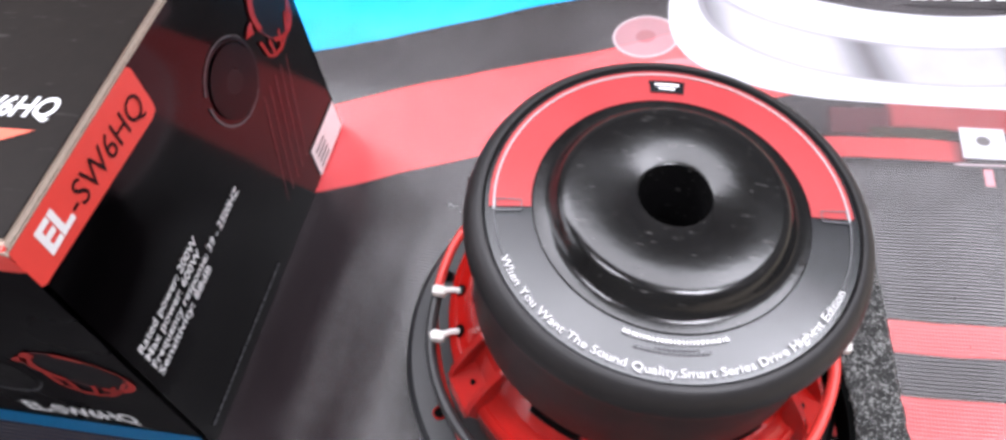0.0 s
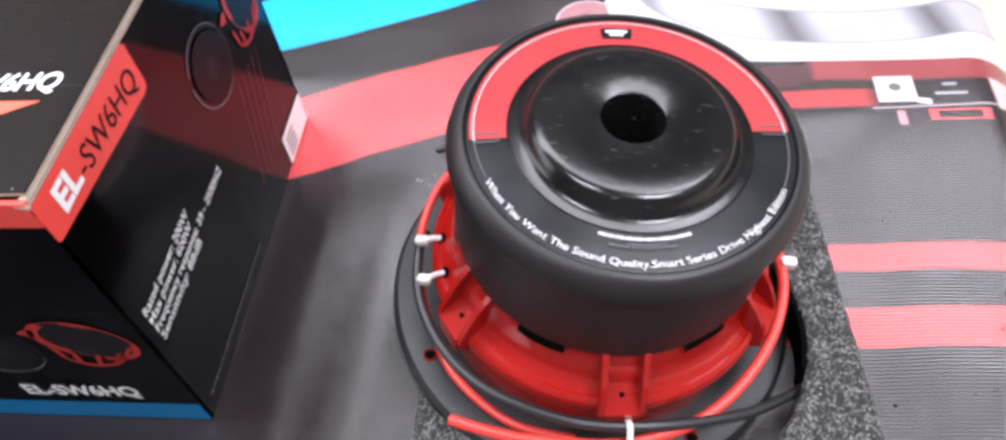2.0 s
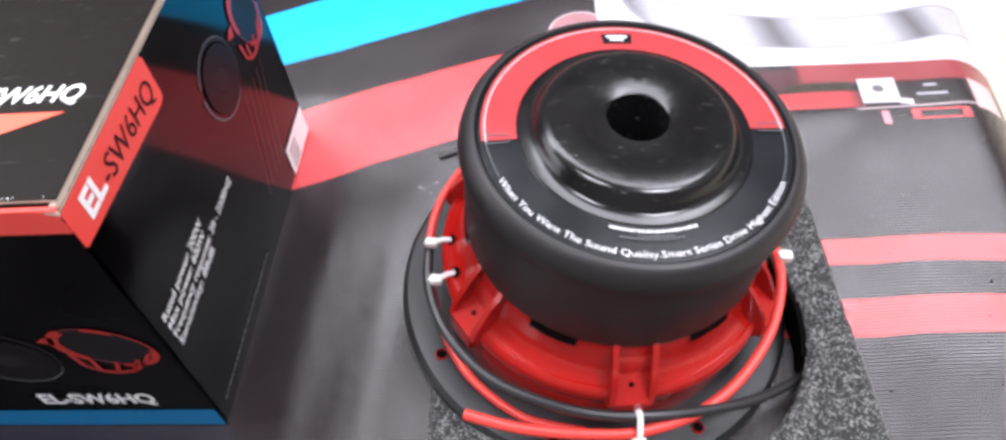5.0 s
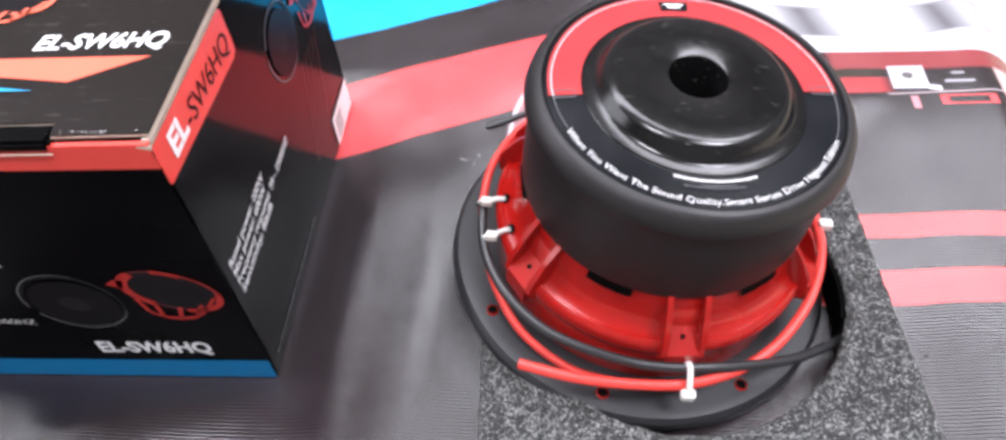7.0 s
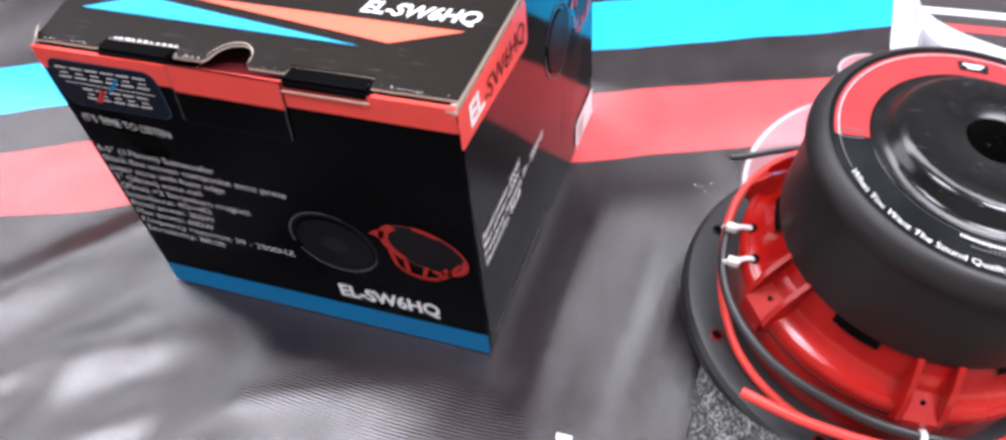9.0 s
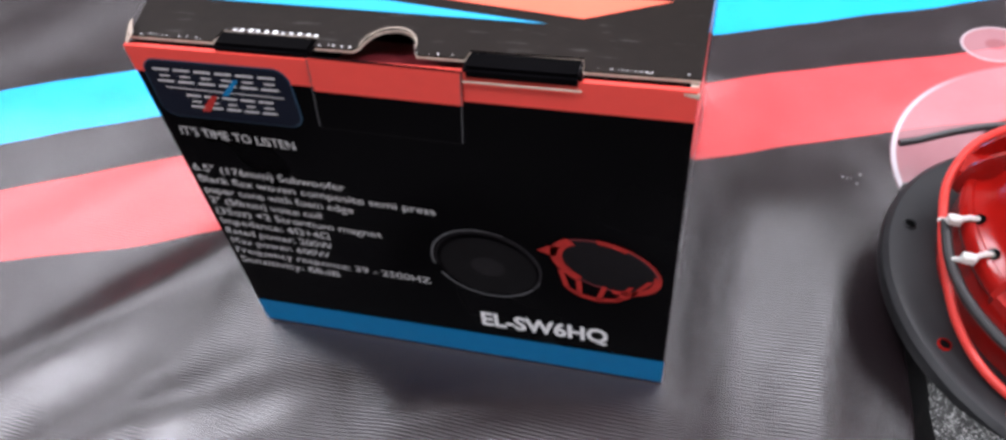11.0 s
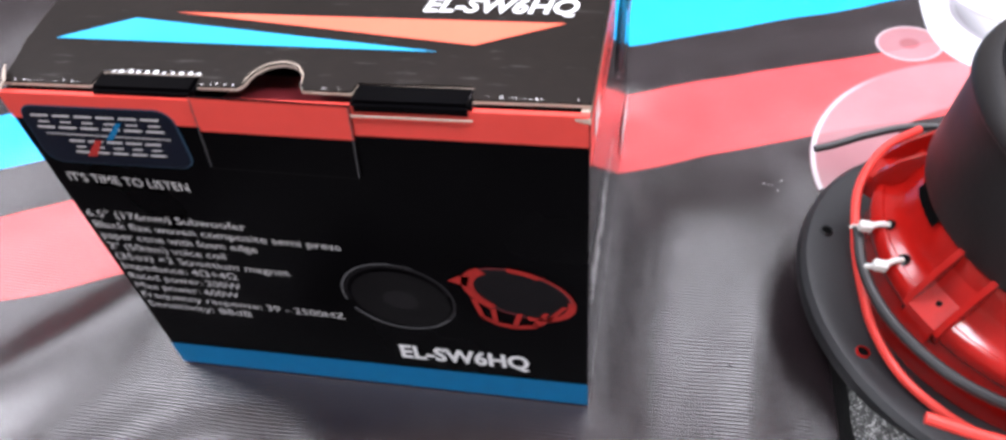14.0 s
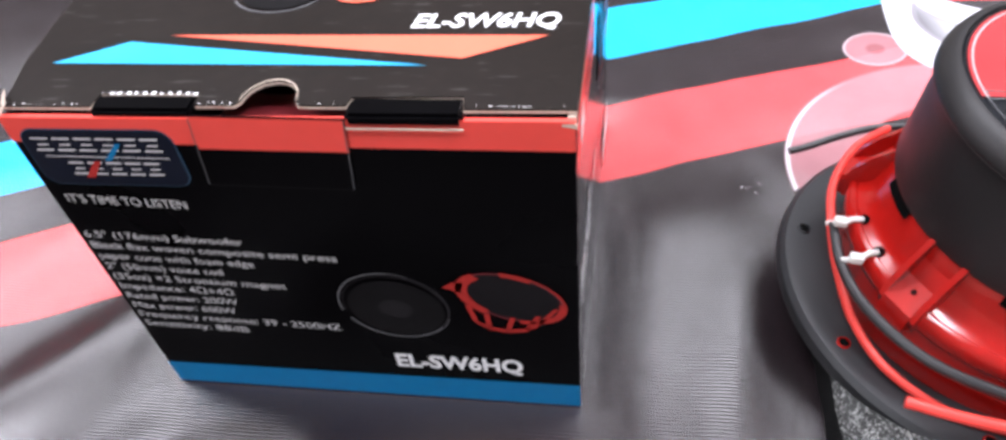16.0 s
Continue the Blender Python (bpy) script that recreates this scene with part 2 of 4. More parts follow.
NYLON = material("white_nylon", (0.74, 0.72, 0.68), 0.42, scale=300, vary=0.1, bump=0.05)
WALL_PAINT = material("wall_paint", (0.17, 0.165, 0.16), 0.8, scale=40, vary=0.12, bump=0.1)
CEILING_PAINT = material("ceiling_paint", (0.24, 0.235, 0.23), 0.8, scale=40, vary=0.08, bump=0.1)
FLOOR_TILE = material("beige_floor", (0.42, 0.36, 0.28), 0.45, scale=30, vary=0.2, bump=0.05)
LAMP_WHITE = material("lamp_housing", (0.8, 0.8, 0.8), 0.5, scale=60, vary=0.05)


# ---- building helpers ----
def mesh_of(bm, name, mat, smooth=True, angle=35):
    me = bpy.data.meshes.new(name)
    bmesh.ops.recalc_face_normals(bm, faces=bm.faces[:])
    bm.to_mesh(me)
    bm.free()
    me.materials.append(mat)
    if smooth:
        me.shade_smooth()
        me.set_sharp_from_angle(angle=radians(angle))
    return me


def part(name, bm, mat, parent=None, label="", smooth=True):
    ob = new(name, mesh_of(bm, name, mat, smooth))
    if parent:
        ob.parent = parent
    return tagged(ob, label)


def holder(name, m, label, category, kind="", group=""):
    ob = new(name)
    ob.empty_display_size = 0.02
    ob.matrix_world = m
    return tagged(ob, label, category, group, kind)


def box_bm(x0, x1, y0, y1, z0, z1, bevel=0.0):
    bm = bmesh.new()
    bmesh.ops.create_cube(bm, size=1)
    for v in bm.verts:
        v.co = ((x0 + x1) / 2 + v.co.x * (x1 - x0), (y0 + y1) / 2 + v.co.y * (y1 - y0), (z0 + z1) / 2 + v.co.z * (z1 - z0))
    if bevel:
        bmesh.ops.bevel(bm, geom=bm.edges[:], offset=bevel, segments=2, affect="EDGES")
    return bm


def lathe(profile, steps=96, start_deg=0, end_deg=360):
    """Turns a closed or open outline of (radius, height) round the z axis."""
    bm = bmesh.new()
    full = end_deg - start_deg >= 360
    count = steps if full else steps + 1
    rings = []
    for i in range(count):
        a = radians(start_deg + (end_deg - start_deg) * i / steps)
        rings.append([bm.verts.new((r * math.cos(a), r * math.sin(a), h)) for r, h in profile])
    for i in range(steps):
        a, b = rings[i], rings[(i + 1) % count]
        for j in range(len(profile) - 1):
            bm.faces.new((a[j], b[j], b[j + 1], a[j + 1]))
    return bm


def tube(points, radius, sides=10, closed_ends=True):
    """A round wire through smoothed points."""
    pts = [Vector(p) for p in points]
    path = []
    for i in range(len(pts) - 1):
        p0, p1, p2, p3 = pts[max(i - 1, 0)], pts[i], pts[i + 1], pts[min(i + 2, len(pts) - 1)]
        for k in range(8):
            t = k / 8
            path.append(0.5 * ((2 * p1) + (p2 - p0) * t + (2 * p0 - 5 * p1 + 4 * p2 - p3) * t * t + (3 * p1 - p0 - 3 * p2 + p3) * t ** 3))
    path.append(pts[-1])
    bm = bmesh.new()
    rings, side = [], None
    for i, p in enumerate(path):
        way = (path[min(i + 1, len(path) - 1)] - path[max(i - 1, 0)]).normalized()
        side = way.orthogonal().normalized() if side is None else (side - way * side.dot(way)).normalized()
        up = way.cross(side)
        rings.append([bm.verts.new(p + radius * (math.cos(a) * side + math.sin(a) * up)) for a in (2 * math.pi * k / sides for k in range(sides))])
    for a, b in zip(rings, rings[1:]):
        for k in range(sides):
            bm.faces.new((a[k], a[(k + 1) % sides], b[(k + 1) % sides], b[k]))
    if closed_ends:
        bm.faces.new(rings[0])
        bm.faces.new(rings[-1])
    return bm


def polygon(points):
    bm = bmesh.new()
    bm.faces.new([bm.verts.new(p) for p in points])
    return bm


def add_polygon(bm, points):
    bm.faces.new([bm.verts.new(p) for p in points])


def letters(words, size=1.0, bold=0.0):
    """The built-in font's letters as a flat bmesh, from x 0 upwards, on the baseline y 0."""
    curve = bpy.data.curves.new("letters", "FONT")
    curve.body, curve.size, curve.offset, curve.resolution_u = words, size, bold, 3
    ob = new("letters", curve)
    bpy.context.view_layer.update()
    me = bpy.data.meshes.new_from_object(ob.evaluated_get(bpy.context.evaluated_depsgraph_get()))
    bpy.data.objects.remove(ob)
    bm = bmesh.new()
    bm.from_mesh(me)
    bpy.data.meshes.remove(me)
    return bm


def lettering(name, words, width, height, place, parent, mat, bold=0.0, label="", shear=0.0):
    """Letters stretched to a width and cap height and laid on a face by place(u, v)."""
    bm = letters(words, 1.0, bold)
    low, high = min(v.co.x for v in bm.verts), max(v.co.x for v in bm.verts)
    for v in bm.verts:
        u, w = (v.co.x - low) / (high - low) * width, v.co.y / 0.69 * height
        v.co = place(u + shear * w, w)
    return part(name, bm, mat, parent, label, smooth=False)


def ellipse_ring(bm, cu, cv, a, b, inner, place, tilt=0.0, start_deg=0, end_deg=360, steps=40):
    """An elliptic ring (inner: share of the outer size, 0 for a disc) on a face."""
    ct, st = math.cos(radians(tilt)), math.sin(radians(tilt))

    def at(k, share):
        ang = radians(start_deg + (end_deg - start_deg) * k / steps)
        p, q = a * share * math.cos(ang), b * share * math.sin(ang)
        return place(cu + p * ct - q * st, cv + p * st + q * ct)

    for k in range(steps):
        if inner:
            add_polygon(bm, (at(k, inner), at(k, 1), at(k + 1, 1), at(k + 1, inner)))
        else:
            add_polygon(bm, (at(k, 0.001), at(k, 1), at(k + 1, 1)))
    return bm


# ---- room ----
def slab(name, x0, x1, y0, y1, z0, z1, mat, label, category):
    ob = part(name, box_bm(x0, x1, y0, y1, z0, z1), mat, smooth=False)
    return tagged(ob, label, category, kind="structure")


slab("floor", -3.4, 2.6, -2.2, 2.6, -0.1, -0.018, FLOOR_TILE, "plain beige floor under the printed banner", "floor")
slab("wall_north", -3.5, 2.7, 2.6, 2.7, -0.1, 2.5, WALL_PAINT, "plain grey painted wall", "wall")
slab("wall_south", -3.5, 2.7, -2.3, -2.2, -0.1, 2.5, WALL_PAINT, "plain grey painted wall", "wall")
slab("wall_west", -3.5, -3.4, -2.2, 2.6, -0.1, 2.5, WALL_PAINT, "plain grey painted wall", "wall")
slab("wall_east", 2.6, 2.7, -2.2, 2.6, -0.1, 2.5, WALL_PAINT, "plain grey painted wall", "wall")
slab("ceiling", -3.5, 2.7, -2.3, 2.7, 2.5, 2.6, CEILING_PAINT, "plain grey ceiling above the banner", "ceiling")
# Housings added to the unseen lamps; the real fittings are unknown.
for lx, ly, wide, deep, watts in LIGHTS:
    fitting = holder("assumed_light_panel", pose(lx, ly, 2.44), "white rectangular light panel assumed on the unseen ceiling", "ceiling light", group="ceiling lights")
    part("housing", box_bm(-wide / 2 - 0.03, wide / 2 + 0.03, -deep / 2 - 0.03, deep / 2 + 0.03, 0.0, 0.06, 0.005), LAMP_WHITE, fitting)

# Frame added round the western fill lamp; no window is known there.
window = holder("assumed_window_1", pose(-3.38, 0.15, 1.55), "assumed window with a white frame in the wall, out of view", "window", kind="structure")
for wx0, wx1, wz0, wz1 in ((-1.16, -1.1, -0.76, 0.76), (1.1, 1.16, -0.76, 0.76), (-1.1, 1.1, 0.7, 0.76), (-1.1, 1.1, -0.76, -0.7)):
    part("assumed_window_frame", box_bm(-0.02, 0.04, wx0, wx1, wz0, wz1, 0.004), LAMP_WHITE, window)


# ---- banner ----
def bell(x, y, cx, cy, along, across, turn):
    ct, st = math.cos(radians(turn)), math.sin(radians(turn))
    u, v = (x - cx) * ct + (y - cy) * st, -(x - cx) * st + (y - cy) * ct
    return math.exp(-(u / along) ** 2 - (v / across) ** 2)


FOLDS = [  # centre x, y, length, width, turn, height
    (-0.100, -0.066, 0.055, 0.026, 72, 0.012),
    (-0.235, -0.01, 0.07, 0.015, 64, 0.0055), (-0.262, -0.03, 0.09, 0.012, 62, 0.003), (-0.295, -0.06, 0.10, 0.016, 52, 0.010), (-0.20, -0.055, 0.050, 0.014, 28, 0.006),
    (-0.165, -0.085, 0.05, 0.011, 48, 0.007), (-0.215, -0.115, 0.07, 0.014, 70, 0.011), (-0.25, -0.10, 0.05, 0.009, 50, 0.008), (-0.34, 0.02, 0.12, 0.02, 50, 0.005),
    (-0.12, -0.07, 0.04, 0.012, 55, 0.006), (-0.08, -0.05, 0.05, 0.018, 30, 0.004), (0.055, -0.03, 0.10, 0.014, 82, 0.005), (0.078, 0.05, 0.10, 0.012, 88, 0.003),
    (0.03, -0.04, 0.06, 0.010, 100, 0.003), (0.05, 0.11, 0.05, 0.02, 30, 0.003), (0.33, 0.03, 0.10, 0.02, 5, 0.004), (0.31, -0.03, 0.05, 0.014, 60, 0.004), (0.36, -0.02, 0.07, 0.014, 75, 0.004),
]


def lie(x, y):
    """The banner's height: folds in front of the box, slight waves elsewhere, flat under the things."""
    z = 0.0012 * math.sin(19 * x + 7 * y + 1) + 0.0010 * math.sin(31 * y - 11 * x) + 0.0016 * noise.noise((x * 14, y * 14, 3.1))
    front_left = 1.0 / (1.0 + math.exp((y + 0.02) / 0.03)) * (1.0 / (1.0 + math.exp((x + 0.06) / 0.05)))
    z += front_left * (0.0034 * noise.noise((x * 15 + y * 7, y * 17, 7.7)) + 0.0004 * noise.noise((x * 40, y * 34 + x * 14, 1.4)))
    z += sum(0.64 * h * bell(x, y, cx, cy, a, 1.3 * b, t) for cx, cy, a, b, t, h in FOLDS)
    z -= 0.0105 * bell(x, y, -0.085, -0.090, 0.12, 0.048, 0)
    gap = max(max(-0.19 - x, x - 0.004), max(-0.002 - y, y - 0.19))
    gap2 = max(max(0.09 - x, x - 0.286), max(-0.07 - y, y - 0.15))
    near = min(max(gap, 0), max(gap2, 0))
    z = z * min(1.0, near / 0.025) - 0.0006 * (1 - min(1.0, near / 0.025))
    hem = max(0.0, 1 - min(x + 0.856, 0.394 - x, y + 0.45, 0.95 - y) / 0.03)
    return z + (-0.0174 - z) * hem * hem


def build_banner():
    bm = bmesh.new()
    x0, x1, y0, y1, step = -0.856, 0.394, -0.45, 0.95, 0.005
    nx, ny = round((x1 - x0) / step), round((y1 - y0) / step)
    rows = [[bm.verts.new((x0 + i * step, y0 + j * step, lie(x0 + i * step, y0 + j * step))) for i in range(nx + 1)] for j in range(ny + 1)]
    for j in range(ny):
        for i in range(nx):
            bm.faces.new((rows[j][i], rows[j][i + 1], rows[j + 1][i + 1], rows[j + 1][i]))
    ob = tagged(part("banner", bm, BANNER), "creased printed vinyl banner with cyan, red and dark grey stripes", "banner")
    return ob


banner = build_banner()
lettering("letter", "W", 0.036, 0.034, lambda u, v: Vector((0.044 + u, -0.071 + v, lie(0.044 + u, -0.071 + v) + 0.0009)), banner, INK_WHITE, 0.07, "white printed letter on the banner")
corners = [(0.084, -0.06), (0.106, -0.06), (0.106, -0.036), (0.101, -0.0315), (0.089, -0.0315), (0.084, -0.036)]
part("mark", polygon([(x, y, 0.0012 + max(lie(0.084, y), lie(0.106, y))) for x, y in corners]), INK_WHITE, banner, "white printed mark on the banner", smooth=False)

k = 0
for wide in (0.009, 0.006, 0.011, 0.005, 0.012, 0.008):
    mx = 0.300 + k
    part("mark", polygon([(mx, 0.2955, 0.0042), (mx + wide, 0.2955, 0.0042), (mx + wide, 0.2985, 0.0042), (mx, 0.2985, 0.0042)]), INK_WHITE, banner, "white printed bar on the banner", smooth=False)
    k += wide + 0.003


def build_crumbs():
    """Pale flakes beside the woofer and dark grit on the open stretch of the banner."""
    rng = random.Random(21)
    for name, mat, spots, text in (("paper_flakes", INK_PALE, [(0.078 + rng.gauss(0, 0.006), 0.1375 + rng.gauss(0, 0.003), rng.uniform(0.0003, 0.0008)) for _ in range(5)], "small pale paper flakes lying on the banner"),
                                   ("grit", HOLE, [(rng.uniform(0.285, 0.375), rng.uniform(-0.04, 0.12), rng.uniform(0.0004, 0.0008)) for _ in range(34)] + [(rng.uniform(0.01, 0.09), rng.uniform(-0.02, 0.15), rng.uniform(0.0003, 0.0006)) for _ in range(14)], "dark grit scattered on the banner")):
        bm = bmesh.new()
        for x, y, size in spots:
            bmesh.ops.create_icosphere(bm, subdivisions=1, radius=size, matrix=Matrix.Translation((x, y, lie(x, y) + size * 0.3)) @ Matrix.Rotation(rng.uniform(0, 3), 4, "Z") @ Matrix.Diagonal((1.0, rng.uniform(0.4, 0.9), 0.45, 1.0)))
        tagged(part(name, bm, mat), text, "debris", kind="stuff")


build_crumbs()


# ---- foam pad ----
PAD_TOP = 0.022


def build_pad():
    bm = bmesh.new()
    cx, cy, r = 0.186, 0.034, 0.0695
    quad = [Vector((0.2835, -0.064, 0)), Vector((0.267, 0.116, 0)), Vector((0.0945, 0.116, 0)), Vector((0.101, -0.064, 0))]
    n = 144
    outer, inner = [], []
    for i in range(n):
        a = 2 * math.pi * i / n
        c, s = math.cos(a), math.sin(a)
        reach = 9.0
        for p, q in zip(quad, quad[1:] + quad[:1]):
            out = Vector((q.y - p.y, p.x - q.x, 0)).normalized()
            toward = out.x * c + out.y * s
            if toward > 1e-6:
                reach = min(reach, (out.x * (p.x - cx) + out.y * (p.y - cy)) / toward)
        rough = 0.0007 * noise.noise((i * 0.9, 1.3, 2.2))
        outer.append((cx + c * (reach + rough), cy + s * (reach + rough)))
        inner.append((cx + c * (r + 1.3 * rough), cy + s * (r + 1.3 * rough)))
    bottom = [[bm.verts.new((x, y, 0.0)) for x, y in loop] for loop in (outer, inner)]
    mids = [[bm.verts.new((x, y, PAD_TOP - 0.0015)) for x, y in loop] for loop in (outer, inner)]
    tops = [[bm.verts.new((x + (cx - x) * k, y + (cy - y) * k, PAD_TOP)) for x, y in loop] for loop, k in ((outer, 0.014), (inner, -0.02))]
    for i in range(n):
        j = (i + 1) % n
        for a, b in ((bottom[0], mids[0]), (mids[0], tops[0]), (tops[0], tops[1]), (tops[1], mids[1]), (mids[1], bottom[1]), (bottom[1], bottom[0])):
            bm.faces.new((a[i], a[j], b[j], b[i]))
    pad = tagged(part("foam_pad", bm, FOAM), "dark speckled foam pad with a round hole lying on the banner", "foam pad")
    # The pad's upright walls take the black that holds their shade.
    pad.data.materials.append(FOAM_CUT_SHADED)
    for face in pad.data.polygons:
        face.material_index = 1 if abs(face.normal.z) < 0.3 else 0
    # A near-black strip on part of the hole puts its inner shade in colour.
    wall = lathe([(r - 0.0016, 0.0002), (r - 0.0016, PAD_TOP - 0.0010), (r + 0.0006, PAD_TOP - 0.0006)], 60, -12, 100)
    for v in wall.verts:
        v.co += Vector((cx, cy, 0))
    part("hole_shade_lining", wall, HOLE, pad, "smooth black strip on the hole's cut face, shade in its colour")
    return pad


build_pad()


# ---- carton ----
FLOOR_L, TOP_L, TOP_R, HIGH, DEEP = -0.185, -0.190, 0.004, 0.1522, 0.188


def left_edge(z):
    return FLOOR_L + (TOP_L - FLOOR_L) * z / HIGH


def right_edge(z):
    return TOP_R * z / HIGH


def front(lift):
    return lambda x, z: Vector((x, -lift, z))


def side(lift):
    return lambda y, z: Vector((right_edge(z) + lift, y, z))


def lid(lift):
    return lambda x, y: Vector((x, y, LID + lift))


LID = 0.1560


def panel(corners, thick):
    """A board panel: four corners and the way in which it gains its thickness."""
    bm = bmesh.new()
    way = Vector(thick)
    a = [bm.verts.new(c) for c in corners]
    b = [bm.verts.new(Vector(c) + way) for c in corners]
    bm.faces.new(a)
    bm.faces.new(b[::-1])
    n = len(corners)
    for i in range(n):
        bm.faces.new((a[i], a[(i + 1) % n], b[(i + 1) % n], b[i]))
    return bm


def flat(name, place, pts, mat, parent, text=""):
    return part(name, polygon([place(u, v) for u, v in pts]), mat, parent, text, smooth=False)


def rounded(u0, u1, v0, v1, r, n=6):
    out = []
    for cu, cv, a0 in ((u1 - r, v1 - r, 0), (u0 + r, v1 - r, 90), (u0 + r, v0 + r, 180), (u1 - r, v0 + r, 270)):
        out += [(cu + r * math.cos(radians(a0 + 90 * k / n)), cv + r * math.sin(radians(a0 + 90 * k / n))) for k in range(n + 1)]
    return out


def woofer_picture(place, place2, cu, cv, size, parent, tilt, cage, frame_ink):
    """Printed picture of a cone ring beside a red basket."""
    ring = part("picture", ellipse_ring(bmesh.new(), cu, cv, size, size * 0.86, 0.965, place, tilt, 75, 200), INK_GREY, parent, "printed picture of a speaker cone", smooth=False)
    for share, a0, a1, ink in ((1.0, 215, 350, INK_GREY), (0.985, -30, 95, INK_FAINT), (0.93, 20, 200, INK_DARK), (0.70, 190, 330, INK_FAINT)):
        part("cone_ring", ellipse_ring(bmesh.new(), cu, cv, size * share, size * 0.86 * share, 0.955, place, tilt, a0, a1), ink, ring, smooth=False)
    part("cone_shade", ellipse_ring(bmesh.new(), cu + size * 0.03, cv - size * 0.04, size * 0.86, size * 0.72, 0.36, place2, tilt), INK_SOOT, ring, "faint cone print", smooth=False)
    part("cone_cap", ellipse_ring(bmesh.new(), cu + size * 0.03, cv - size * 0.04, size * 0.31, size * 0.25, 0, place2, tilt), INK_CAP, ring, "faint dust cap print", smooth=False)
    du, dv = cage
    du, dv = du + size * 0.10, dv + size * 0.36
    basket = part("picture", ellipse_ring(bmesh.new(), du, dv, size * 0.92, size * 0.56, 0.95, place, tilt - 12), INK_MAROON, parent, "printed picture of a red speaker basket", smooth=False)
    part("cone_picture", ellipse_ring(bmesh.new(), du, dv, size * 0.87, size * 0.53, 0, place, tilt - 12), INK_DARK, basket, smooth=False)
    for a0, a1, inner in ((145, 250, 0.78), (-70, 20, 0.86), (78, 112, 0.84), (20, 78, 0.955)):
        part("rim_picture", ellipse_ring(bmesh.new(), du, dv, size * 0.96, size * 0.60, inner, place2, tilt - 12, a0, a1, 16), frame_ink, basket, smooth=False)
    part("lug_picture", polygon([place2(du - size * 1.14, dv + size * 0.22), place2(du - size * 0.84, dv + size * 0.10), place2(du - size * 0.76, dv + size * 0.36), place2(du - size * 0.95, dv + size * 0.36)]), frame_ink, basket, smooth=False)
    struts = bmesh.new()
    lower = []
    for k in range(5):
        a = radians(205 + 32 * k)
        top = (du + size * 0.84 * math.cos(a), dv + size * 0.02 + size * 0.52 * math.sin(a))
        low = (du + size * 0.60 * math.cos(a) - size * 0.12, dv - size * 0.48 + size * 0.40 * math.sin(a))
        lower.append(low)
        w = size * 0.045
        add_polygon(struts, [place2(top[0] - w, top[1]), place2(top[0] + w, top[1]), place2(low[0] + w, low[1]), place2(low[0] - w, low[1])])
    for p, q in zip(lower, lower[1:]):
        t = size * 0.045
        add_polygon(struts, [place2(p[0], p[1] - t), place2(q[0], q[1] - t), place2(q[0], q[1] + t), place2(p[0], p[1] + t)])
    part("strut_picture", struts, frame_ink, basket, smooth=False)


